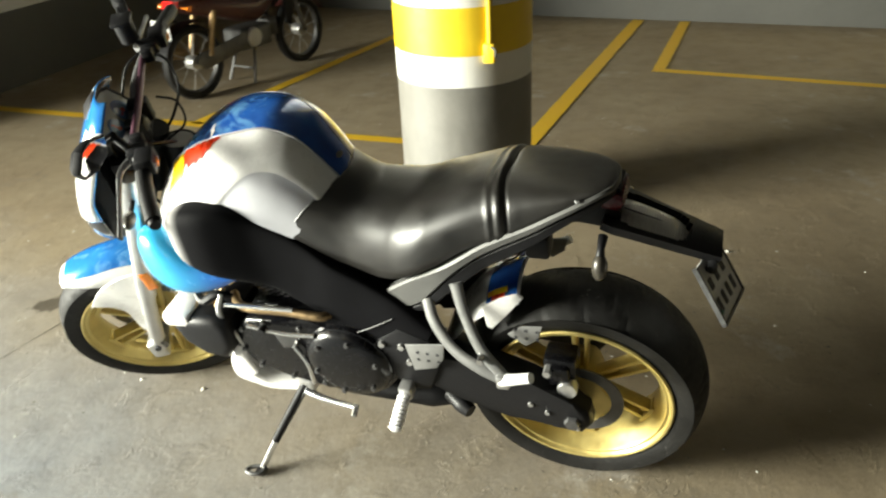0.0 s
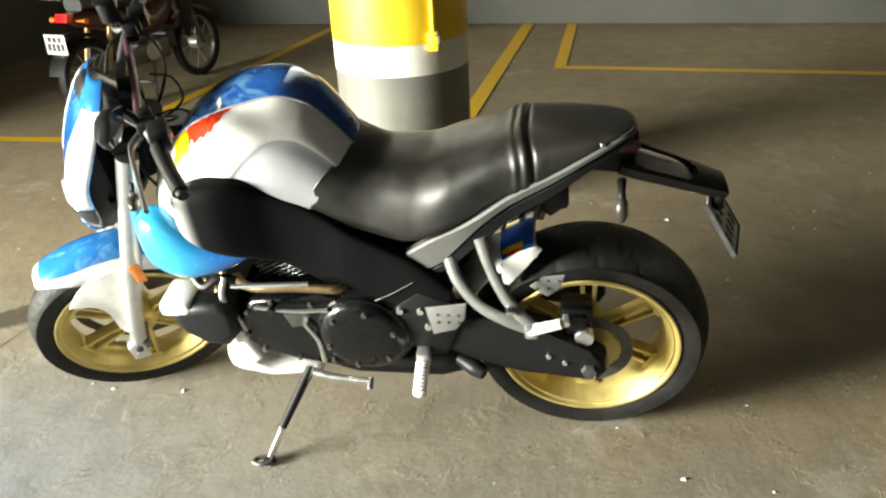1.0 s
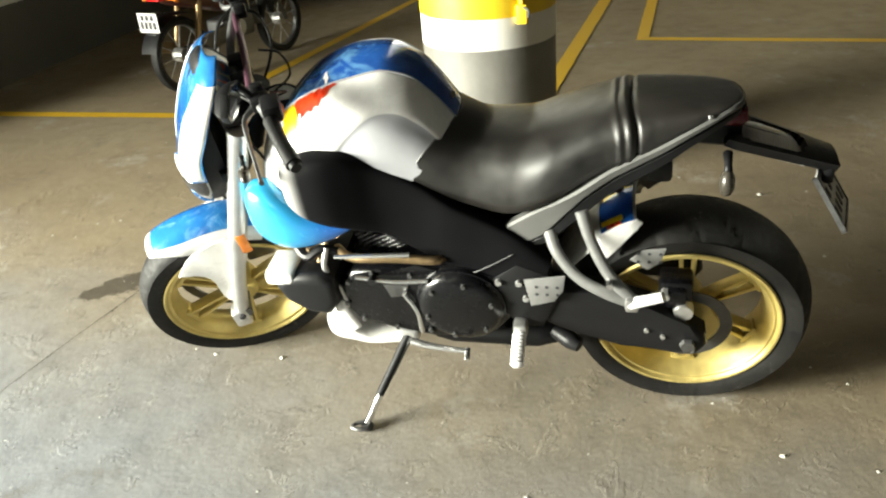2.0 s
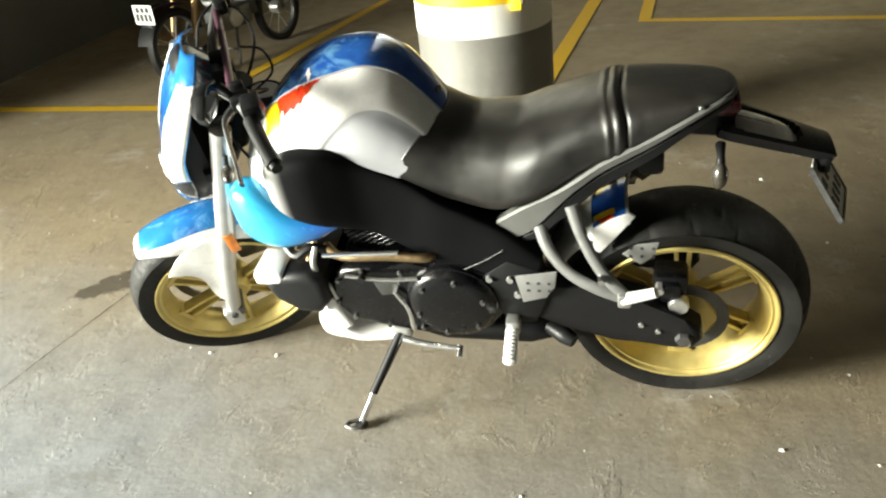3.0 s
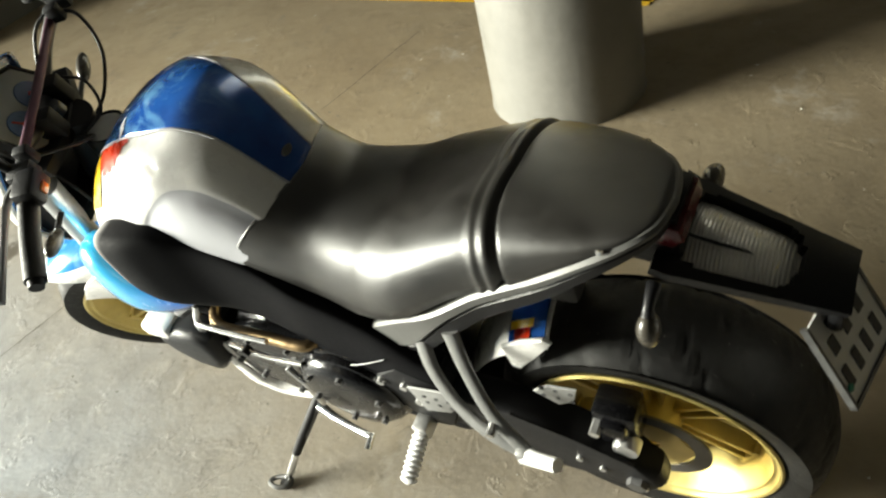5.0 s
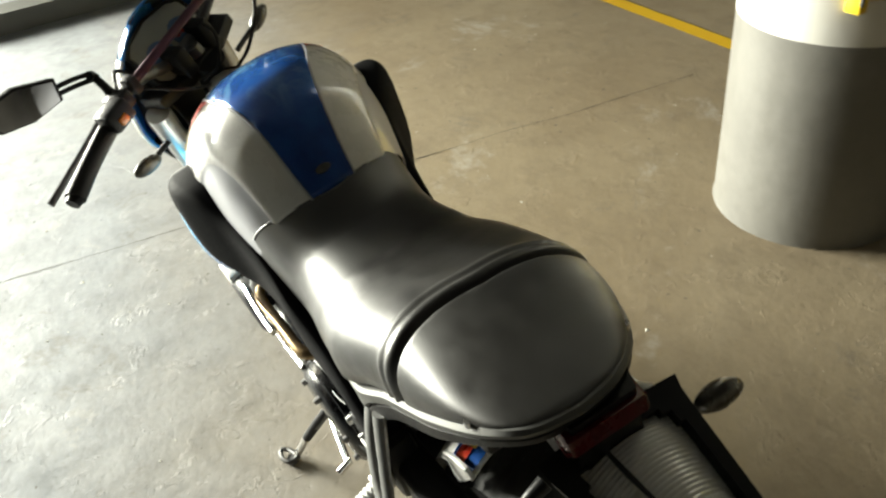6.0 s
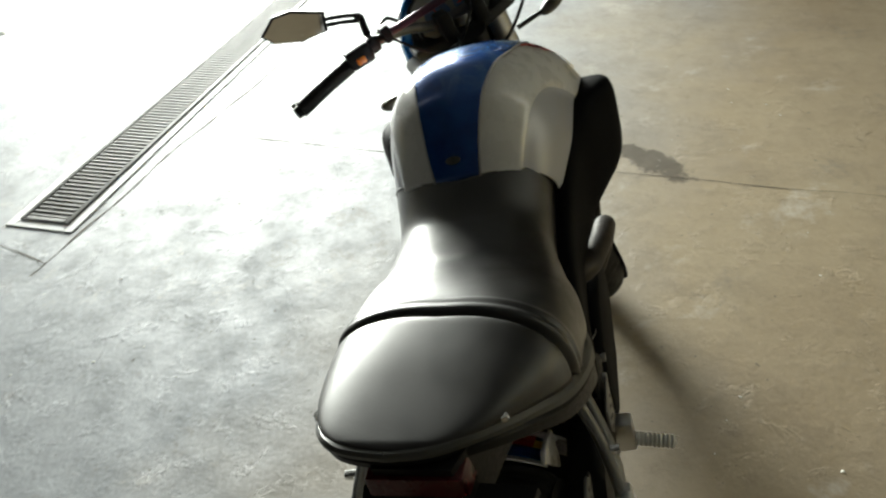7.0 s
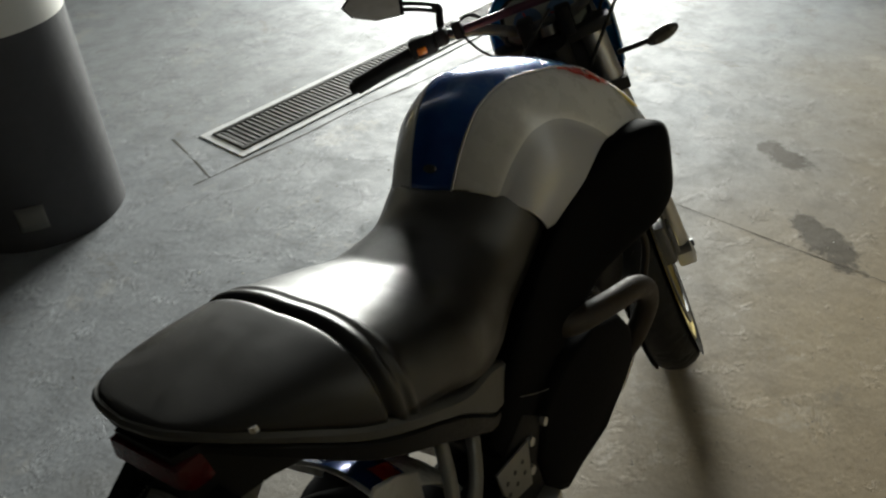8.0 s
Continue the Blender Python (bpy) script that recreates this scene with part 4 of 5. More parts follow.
for k, (bx, bz) in enumerate(((-0.205, 0.40), (-0.19, 0.475), (-0.12, 0.51), (-0.02, 0.508), (-0.17, 0.345), (-0.08, 0.32), (0.01, 0.315))):
    bp("cover_bolt", lathe([(0.0, -0.179), (0.006, -0.179), (0.007, -0.17)], 10, (bx, 0, bz)), M_STEEL, "", 30, eng)
bp("linkage_rod", tube([(-0.16, -0.185, 0.505), (-0.06, -0.19, 0.50), (0.03, -0.19, 0.508)], 0.006, 10), M_POLISH, "bright linkage rod", 38, eng)
bp("rod_end", lathe([(0.0, -0.2), (0.010, -0.2), (0.010, -0.18)], 12, (-0.115, 0, 0.503)), M_PLASTIC, "", 38, eng)
bp("shift_rod", tube([(-0.04, -0.185, 0.455), (-0.012, -0.19, 0.40), (-0.008, -0.192, 0.33)], 0.007, 10), M_POLISH, "", 38, eng)
bp("cover_badge", prism([(-0.095, 0.475), (-0.03, 0.475), (-0.04, 0.44), (-0.08, 0.43)], -0.177, -0.171, 0.002), M_STEEL, "", 38, eng)
for nm, x0, z0, tilt in (("front_cylinder", -0.06, 0.53, -28), ("rear_cylinder", 0.05, 0.54, 17)):
    cyl = lathe([(0.06, -0.02), (0.06, 0.14)], 24, (0, 0, 0), "z")
    cyl.transform(Matrix.Translation((x0, 0, z0)) @ Matrix.Rotation(radians(tilt), 4, "Y"))
    cy = bp(nm, cyl, M_ENGINE, "black finned cylinder")
    for k in range(11):
        fin = box(-0.085, 0.085, -0.095, 0.095, 0.012 * k, 0.012 * k + 0.006, 0.002, 1)
        fin.transform(Matrix.Translation((x0, 0, z0)) @ Matrix.Rotation(radians(tilt), 4, "Y"))
        bp("cooling_fin", fin, M_ENGINE, "", 38, cy)
    hd = box(-0.09, 0.09, -0.105, 0.105, 0.135, 0.215, 0.02)
    hd.transform(Matrix.Translation((x0, 0, z0)) @ Matrix.Rotation(radians(tilt), 4, "Y"))
    bp("rocker_cover", hd, M_ENGINE, "", 38, cy)
bp("header_pipe", tube([(-0.20, -0.06, 0.60), (-0.27, -0.10, 0.585), (-0.29, -0.12, 0.50), (-0.25, -0.12, 0.36), (-0.20, -0.08, 0.26), (-0.05, -0.04, 0.22)], 0.021, 14), M_BRONZE, "heat-tinted exhaust header")
bp("header_pipe", tube([(0.08, 0.10, 0.60), (0.04, 0.165, 0.585), (-0.06, 0.195, 0.562), (-0.17, 0.205, 0.528), (-0.235, 0.200, 0.475), (-0.255, 0.180, 0.40), (-0.24, 0.13, 0.30), (-0.10, 0.06, 0.24)], 0.024, 16), M_SOOT, "dull brown exhaust header")
bp("timing_cover", prism([(-0.175, 0.345), (-0.185, 0.42), (-0.13, 0.50), (-0.02, 0.535), (0.10, 0.56), (0.20, 0.53), (0.25, 0.45), (0.24, 0.35), (0.17, 0.30), (0.0, 0.305), (-0.12, 0.318)], 0.120, 0.186, 0.022, 4), M_SPAR, "matt black timing side cover", 38, eng)
bp("brake_hose", tube([(-0.215, 0.175, 0.66), (-0.255, 0.19, 0.62), (-0.27, 0.195, 0.56), (-0.255, 0.19, 0.50)], 0.008, 10), M_SOOT, "brown rubber hose")
bp("breather_pipe", tube([(-0.22, -0.12, 0.545), (-0.16, -0.175, 0.562), (-0.04, -0.178, 0.568), (0.05, -0.178, 0.566), (0.07, -0.16, 0.56)], 0.012, 10), M_BRONZE, "olive breather pipe")
bp("cover_strip", tube([(-0.20, -0.19, 0.575), (-0.08, -0.198, 0.592), (0.0, -0.2, 0.60)], 0.006, 8), M_POLISH, "bright edge strip")
for k, pts in enumerate(([(-0.235, -0.15, 0.57), (-0.245, -0.17, 0.52), (-0.225, -0.17, 0.46), (-0.205, -0.165, 0.40)], [(-0.25, -0.12, 0.56), (-0.27, -0.15, 0.50), (-0.245, -0.16, 0.43)])):
    bp("oil_line", tube(pts, 0.008, 10), M_ALU if k == 0 else M_BRONZE, "braided oil line")
bp("oil_cooler_duct", join(prism([(-0.385, 0.47), (-0.36, 0.505), (-0.26, 0.52), (-0.22, 0.50), (-0.215, 0.42), (-0.25, 0.375), (-0.31, 0.38), (-0.365, 0.42)], -0.205, 0.10, 0.025, 4)), M_PLASTIC, "black plastic cooler duct")
bp("duct_lip", box(-0.405, -0.325, -0.205, -0.10, 0.478, 0.520, 0.012), M_PEARL, "white duct lip")
bp("wiring", tube([(-0.33, -0.13, 0.56), (-0.29, -0.16, 0.545), (-0.25, -0.15, 0.565), (-0.21, -0.14, 0.55)], 0.012, 8), M_PLASTIC)

# belly pan and silencer
BP = [(-0.312, 0.275, 0.245, 0.10), (-0.302, 0.318, 0.228, 0.135), (-0.28, 0.352, 0.218, 0.160), (-0.25, 0.362, 0.214, 0.170), (-0.222, 0.345, 0.216, 0.172), (-0.195, 0.300, 0.222, 0.172), (-0.16, 0.276, 0.228, 0.170), (-0.10, 0.266, 0.236, 0.164), (-0.05, 0.262, 0.240, 0.155)]
rings = []
for x, z1, z0, w in BP:
    rings.append([Vector((x, (w if math.cos(a) < 0 else 0.86 * w) * math.copysign(abs(math.cos(a)) ** 0.6, math.cos(a)), (z0 + z1) / 2 + (z1 - z0) / 2 * math.copysign(abs(math.sin(a)) ** 0.7, math.sin(a)))) for a in (2 * math.pi * k / 28 for k in range(28))])
cols = [spline(c, 4) for c in zip(*rings)]
bp("belly_pan", loft([[c[i] for c in cols] for i in range(len(cols[0]))]), M_PEARL, "white belly pan under the engine")
bp("pan_arm", tube([(-0.222, -0.172, 0.41), (-0.225, -0.174, 0.37), (-0.20, -0.176, 0.31)], [0.012, 0.02, 0.02], 10, 5, 0.4), M_PEARL)
rings = []
for x, r in ((-0.03, 0.05), (0.0, 0.075), (0.05, 0.083), (0.28, 0.083), (0.34, 0.07), (0.36, 0.05)):
    rings.append([(x, 1.6 * r * math.cos(a), 0.245 + 0.75 * r * math.sin(a)) for a in (2 * math.pi * k / 28 for k in range(28))])
bp("silencer", loft(rings), M_FRAME, "black underslung silencer")
bp("silencer_tip", tube([(0.33, -0.10, 0.265), (0.37, -0.13, 0.262), (0.395, -0.145, 0.258)], [0.022, 0.024, 0.018], 14), M_PLASTIC, "black silencer outlet")

# swingarm, pegs, brackets
ARM = [(0.26, 0.490), (0.34, 0.492), (0.45, 0.470), (0.56, 0.430), (0.66, 0.376), (0.70, 0.350), (0.708, 0.305), (0.685, 0.268), (0.62, 0.268), (0.50, 0.296), (0.38, 0.335), (0.28, 0.37)]
for sg in (-1, 1):
    arm = bp("swingarm", prism(ARM, sg * 0.105, sg * 0.168, 0.022, 4), M_FRAME, "deep satin black swingarm")
    for bx, bz in ((0.56, 0.355), (0.60, 0.335), (0.655, 0.30), (0.672, 0.293)):
        bp("arm_bolt", lathe([(0.0, sg * 0.173), (0.006, sg * 0.173), (0.007, sg * 0.165)], 10, (bx, 0, bz)), M_ALU, "", 30, arm)
    bp("axle_nut", lathe([(0.0, sg * 0.180), (0.018, sg * 0.180), (0.021, sg * 0.165)], 6, (0.66, 0, 0.312)), M_STEEL, "", 20, arm)
    tuck = 1.0 if sg < 0 else 0.82
    s = lambda pts: [(x, sg * y * tuck, z) for x, y, z in pts]
    br = bp("peg_hanger", tube(s([(0.330, 0.150, 0.650), (0.352, 0.180, 0.605), (0.40, 0.212, 0.562), (0.46, 0.235, 0.540), (0.524, 0.243, 0.520)]), [0.016, 0.015, 0.014, 0.014, 0.016], 12, 6, 0.6), M_HANGER, "satin silver passenger peg hanger")
    bp("hanger_strut", tube(s([(0.405, 0.155, 0.712), (0.428, 0.185, 0.650), (0.468, 0.220, 0.585), (0.522, 0.243, 0.527)]), [0.016, 0.014, 0.014, 0.016], 12, 6, 0.6), M_HANGER, "", 38, br)
    bp("passenger_peg", tube(s([(0.520, 0.247, 0.520), (0.552, 0.256, 0.540), (0.590, 0.264, 0.562)]), [0.015, 0.013, 0.012], 12), M_PEG, "bright folded passenger peg", 38, br)
    bp("peg_joint", box(0.508, 0.538, sg * 0.248 * tuck - 0.012, sg * 0.248 * tuck + 0.012, 0.502, 0.540, 0.006), M_ALU, "", 38, br)
    bp("hanger_bolt", lathe([(0.0, sg * 0.252 * tuck), (0.008, sg * 0.252 * tuck), (0.009, sg * 0.23 * tuck)], 10, (0.473, 0, 0.572)), M_POLISH, "", 30, br)
    # drilled heel plates
    for nm, pts in (("heel_plate", [(0.268, 0.522), (0.368, 0.540), (0.362, 0.490), (0.340, 0.455), (0.282, 0.436)]),
                    ("rear_heel_plate", [(0.515, 0.575), (0.545, 0.605), (0.595, 0.612), (0.585, 0.57), (0.555, 0.545)])):
        yy = 0.188 if nm == "heel_plate" else 0.16
        hp = bp(nm, prism(pts, sg * (yy - 0.006), sg * yy, 0.003), M_HEEL, "drilled aluminium heel plate")
        cx, cz = sum(p[0] for p in pts) / 5, sum(p[1] for p in pts) / 5
        for i in range(3):
            for j in range(2):
                bp("hole", lathe([(0.0, sg * (yy + 0.001)), (0.0042, sg * (yy + 0.001)), (0.0042, sg * (yy - 0.002))], 10, (cx - 0.026 + 0.025 * i, 0, cz + 0.014 - 0.024 * j)), M_INK, "", 30, hp)
    # rider's peg with serrated top
    pg = lathe([(0.0, 0.0)] + [(0.0135 if q % 2 else 0.0105, 0.003 + 0.0048 * q) for q in range(19)] + [(0.0, 0.095)], 14, (0, 0, 0), "x")
    pg.transform(Matrix.Translation((0.252, sg * 0.208, 0.362 if sg < 0 else 0.325)) @ Matrix.Rotation(radians(sg * 88), 4, "Z") @ Matrix.Rotation(radians(14), 4, "Y") @ Matrix.Diagonal((1.05 if sg < 0 else 0.85, 1.35 if sg < 0 else 1.1, 1.1, 1)))
    bp("foot_peg", pg, M_PEG, "bright serrated foot peg")
    bp("peg_bracket", join(box(0.236, 0.27, sg * 0.192 - 0.02, sg * 0.192 + 0.02, 0.345 if sg < 0 else 0.308, 0.385, 0.006)), M_ALU)
# side stand
st = bp("side_stand", tube([(-0.055, -0.150, 0.290), (-0.10, -0.215, 0.212), (-0.140, -0.262, 0.142)], [0.013, 0.012, 0.011], 12, 3), M_FRAME, "side stand, black above and bright below, resting on the floor")
bp("stand_tube", tube([(-0.138, -0.26, 0.145), (-0.176, -0.306, 0.072)], [0.0095, 0.009], 12, 2), M_POLISH, "", 38, st)
bp("stand_foot", join(tube([(-0.178, -0.306, 0.074), (-0.206, -0.316, 0.073), (-0.214, -0.331, 0.076), (-0.192, -0.338, 0.077), (-0.170, -0.330, 0.076), (-0.166, -0.310, 0.072)], 0.006, 8),
                      lathe([(0.0, 0.004), (0.016, 0.004), (0.018, 0.0), (0.0, 0.0)], 16, (-0.176, -0.318, 0.067), "z")), M_STEEL, "", 38, st)
bp("stand_pivot", box(-0.08, -0.03, -0.170, -0.125, 0.262, 0.302, 0.008), M_ALU, "", 38, st)
bp("stand_spring", tube([(-0.055, -0.168, 0.275), (-0.105, -0.232, 0.19)], 0.006, 8, 2), M_STEEL, "", 38, st)
bp("gear_lever", join(tube([(-0.045, -0.185, 0.280), (0.005, -0.20, 0.282), (0.06, -0.212, 0.288), (0.113, -0.222, 0.295)], [0.012, 0.010, 0.008, 0.008], 10),
                      tube([(0.113, -0.215, 0.296), (0.116, -0.248, 0.289)], 0.008, 10, 2)), M_POLISH, "bright gear lever")

# hugger round the rear tyre, blue and white with a flame decal
def hug(r, y0, y1, a0, a1, n=18, m=8):
    return sheet(lambda a, y: Vector((RC[0] + (r - 2.2 * y * y) * math.cos(a), y, RC[2] + (r - 2.2 * y * y) * math.sin(a))), span(radians(a0), radians(a1), n), span(y0, y1, m))


hg = bp("hugger", hug(0.366, -0.104, 0.104, 112, 168), M_PEARL, "white tyre hugger with blue and red decals", 60, None, 0.004)
bp("blue_decal", hug(0.3695, -0.102, 0.102, 113, 127), M_BLUE, "", 60, hg)
for y0, y1, a0, a1, mm in ((-0.100, -0.07, 118, 124, M_RED), (-0.070, -0.055, 117, 126, M_YELLOW), (0.05, 0.08, 118, 125, M_RED), (0.08, 0.1, 118, 123, M_YELLOW)):
    bp("flame_decal", hug(0.3720, y0, y1, a0, a1, 6, 4), mm, "", 60, hg)
for sg in (-1, 1):
    bp("hugger_cheek", prism([(0.442, 0.598), (0.448, 0.535), (0.462, 0.528), (0.502, 0.584), (0.542, 0.640), (0.528, 0.650), (0.485, 0.628)], sg * 0.098, sg * 0.106, 0.003), M_PEARL, "", 38, hg)

# ---- steered front end ----
for sg in (-1, 1):
    y = sg * 0.105
    fk = wp("fork_leg", tube([(-0.432, y, 0.975), (-0.515, y, 0.735), (-0.585, y, 0.53)], 0.0255, 20, 2), M_ALU, "silver upside-down fork leg")
    wp("fork_slider", tube([(-0.575, y, 0.56), (-0.617, y, 0.43), (-0.656, y, 0.285)], [0.0215, 0.0215, 0.022], 20, 2), M_ALU, "", 38, fk)
    wp("fork_foot", join(box(-0.684, -0.634, y - 0.024, y + 0.024, 0.245, 0.315, 0.010), lathe([(0.0, y - sg * -0.026), (0.013, y + sg * 0.026), (0.013, y + sg * 0.02)], 16, (-0.657, 0, 0.275))), M_ALU, "", 38, fk)
    wp("axle_bolt", lathe([(0.0, y + sg * 0.030), (0.010, y + sg * 0.030), (0.011, y + sg * 0.02)], 6, (-0.653, 0, 0.30)), M_INK, "", 20, fk)
    wp("reflector", box(-0.558, -0.530, y + sg * 0.024 - 0.004, y + sg * 0.024 + 0.004, 0.575, 0.648, 0.004), M_AMBER, "amber side reflector", 38, fk)
for z, th in ((0.955, 0.026), (0.80, 0.03)):
    xm = -0.432 - (0.975 - z) * 0.348
    part("triple_clamp", prism([(-0.125, -0.03), (-0.10, -0.036), (0.10, -0.036), (0.125, -0.03), (0.125, 0.03), (0.05, 0.06), (-0.05, 0.06), (-0.125, 0.03)], -th / 2, th / 2, 0.006), M_FRAME, BIKE, "black fork clamp", 38, STEER @ Matrix.Translation((xm, 0, z)) @ Matrix.Rotation(radians(90), 4, "Z") @ Matrix.Rotation(radians(90), 4, "X"))
bp("headstock", tube([(-0.375, 0, 0.96), (-0.44, 0, 0.79)], 0.034, 20, 2), M_FRAME)

# front mudguard
def fguard(r, half, a0, a1, n=30, m=14):
    """A curved blade over the front tyre, drawn in to a blunt tip."""
    def at(a, k):
        f = max(0.0, (math.degrees(a) - 100) / 24)
        y = k * half * (1 - 0.45 * f * f)
        q = r - 3.2 * y * y - 1200 * y ** 4 + 0.006 * f
        return Vector((FC[0] + q * math.cos(a), y, FC[2] + q * math.sin(a)))
    return sheet(at, span(radians(a0), radians(a1), n), span(-1, 1, m))


mgf = wp("front_mudguard", fguard(0.326, 0.074, 62, 123), M_PEARL, "white front mudguard with a blue top", 60, None, 0.004)
wp("blue_top", fguard(0.3300, 0.055, 63, 119), M_NOSE, "marbled blue top panel", 60, mgf)
for sg in (-1, 1):
    edge = spline([(-0.762, 0.498), (-0.70, 0.566), (-0.60, 0.594), (-0.572, 0.56), (-0.592, 0.49), (-0.622, 0.42), (-0.644, 0.325), (-0.668, 0.318), (-0.682, 0.36), (-0.684, 0.43), (-0.700, 0.472), (-0.732, 0.488)], 3)
    wp("mudguard_stay", prism([(q[0], q[1]) for q in edge], sg * 0.070, sg * 0.080, 0.003), M_PEARL, "", 38, mgf)

# nose: screen shell, white cheeks, lamp housing
NZ = [0.655, 0.69, 0.75, 0.84, 0.93, 1.01, 1.06, 1.095]
N_F = table(NZ, [-0.632, -0.650, -0.658, -0.636, -0.600, -0.556, -0.522, -0.492])
N_B = table(NZ, [-0.605, -0.598, -0.590, -0.583, -0.545, -0.505, -0.478, -0.462])
N_W = table(NZ, [0.055, 0.085, 0.112, 0.128, 0.130, 0.118, 0.095, 0.050])


def nose_point(z, k, lift=0.0):
    a = k * math.pi / 2
    w = N_W(z) + lift
    x = N_B(z) - (N_B(z) - N_F(z) + lift) * math.cos(a) ** 0.8 if abs(k) < 1 else N_B(z)
    return Vector((x + 0.030, w * math.copysign(abs(math.sin(a)) ** 0.75, a), 1.02 + (z - 1.02) * 0.93))


ns = fp("nose_fairing", sheet(nose_point, span(0.79, 1.095, 30), span(-1, 1, 36)), M_NOSE, "marbled sky blue nose fairing", 60, None, 0.005)
fp("lamp_glass", sheet(nose_point, span(0.655, 0.79, 16), span(-1, 1, 36)), M_LAMP, "dark glass lamp cover", 60, ns, 0.004)
for sg in (-1, 1):
    fp("white_cheek", sheet(lambda z, k: nose_point(z, sg * (0.27 + 0.715 * k + 1.9 * max(0.0, z - 0.95) * (1 - k)), 0.0040), span(0.800, 1.052, 26), span(0, 1, 16)), M_PEARL, "white nose cheek", 60, ns, 0.003)
    fp("headlamp", lathe([(0.0, -0.640), (0.025, -0.638), (0.045, -0.630), (0.05, -0.61)], 32, (0.030, sg * 0.05, 0.755), "x"), M_LENS, "round headlamp lens", 38, ns)
fp("white_edge", tube([nose_point(z, 0.0, 0.001) for z in span(0.66, 0.80, 10)], 0.007, 8, 1), M_PEARL, "", 60, ns)
hb = []
for z, xb, w in ((0.665, -0.575, 0.06), (0.69, -0.540, 0.088), (0.77, -0.505, 0.105), (0.86, -0.500, 0.110), (0.93, -0.500, 0.108), (0.985, -0.500, 0.10), (1.02, -0.500, 0.085)):
    xf, xb, z = N_B(z) + 0.020, xb + 0.016, 1.02 + (z - 1.02) * 0.93
    hb.append([(xf, -w, z), (xb - 0.02, -w, z), (xb, -w + 0.03, z), (xb, w - 0.03, z), (xb - 0.02, w, z), (xf, w, z), (xf - 0.03, w * 0.6, z), (xf - 0.03, -w * 0.6, z)])
fp("lamp_housing", loft(hb), M_PLASTIC, "black lamp housing")

# instruments, facing back and up
IN = Matrix.Translation((-0.454, 0, 0.996)) @ Matrix.Rotation(radians(52), 4, "Y")
pod = [(0.80 * px, 0.80 * py) for px, py in ((-0.075, -0.085), (-0.055, -0.115), (0.04, -0.12), (0.075, -0.085), (0.08, 0.0), (0.075, 0.085), (0.04, 0.12), (-0.055, 0.115), (-0.075, 0.085), (-0.088, 0.0))]
pod_bm = loft([[(x * f, y * f, z) for x, y in pod] for f, z in ((0.78, -0.055), (0.96, -0.02), (1.0, 0.005), (0.97, 0.016), (0.91, 0.015), (0.885, 0.004))])
ins = part("instrument_pod", pod_bm, M_PLASTIC, BIKE, "black instrument pod with two dials", 50, STEER @ IN)
part("dial_panel", loft([[(x * 0.88, y * 0.88, z) for x, y in pod] for z in (0.001, 0.0145)]), M_DIALFACE, ins, "pale dial panel", 30, STEER @ IN)
for sg in (-1, 1):
    part("dial", lathe([(0.0, 0.0165), (0.029, 0.0165), (0.031, 0.014)], 36, (0.004, sg * 0.036, 0), "z"), M_DIAL, ins, "blue dial", 30, STEER @ IN)
    part("dial_needle", box(-0.022, 0.004, -0.0013, 0.0013, 0.0168, 0.0178), M_RED, ins, "", 0, STEER @ IN @ Matrix.Translation((0.004, sg * 0.036, 0)) @ Matrix.Rotation(sg * 0.7 + 0.9, 4, "Z"))
    part("dial_hub", lathe([(0.0, 0.0190), (0.005, 0.0185), (0.006, 0.0165)], 14, (0.004, sg * 0.036, 0), "z"), M_RED, ins, "", 30, STEER @ IN)
part("pod_visor", loft([[(x, y * 0.6, z) for x, y in ((-0.060, -0.10), (-0.074, -0.06), (-0.080, 0.0), (-0.074, 0.06), (-0.060, 0.10))] for z in (0.0, 0.03, 0.048)], False, False), M_PLASTIC, ins, "", 50, STEER @ IN, 0.004)

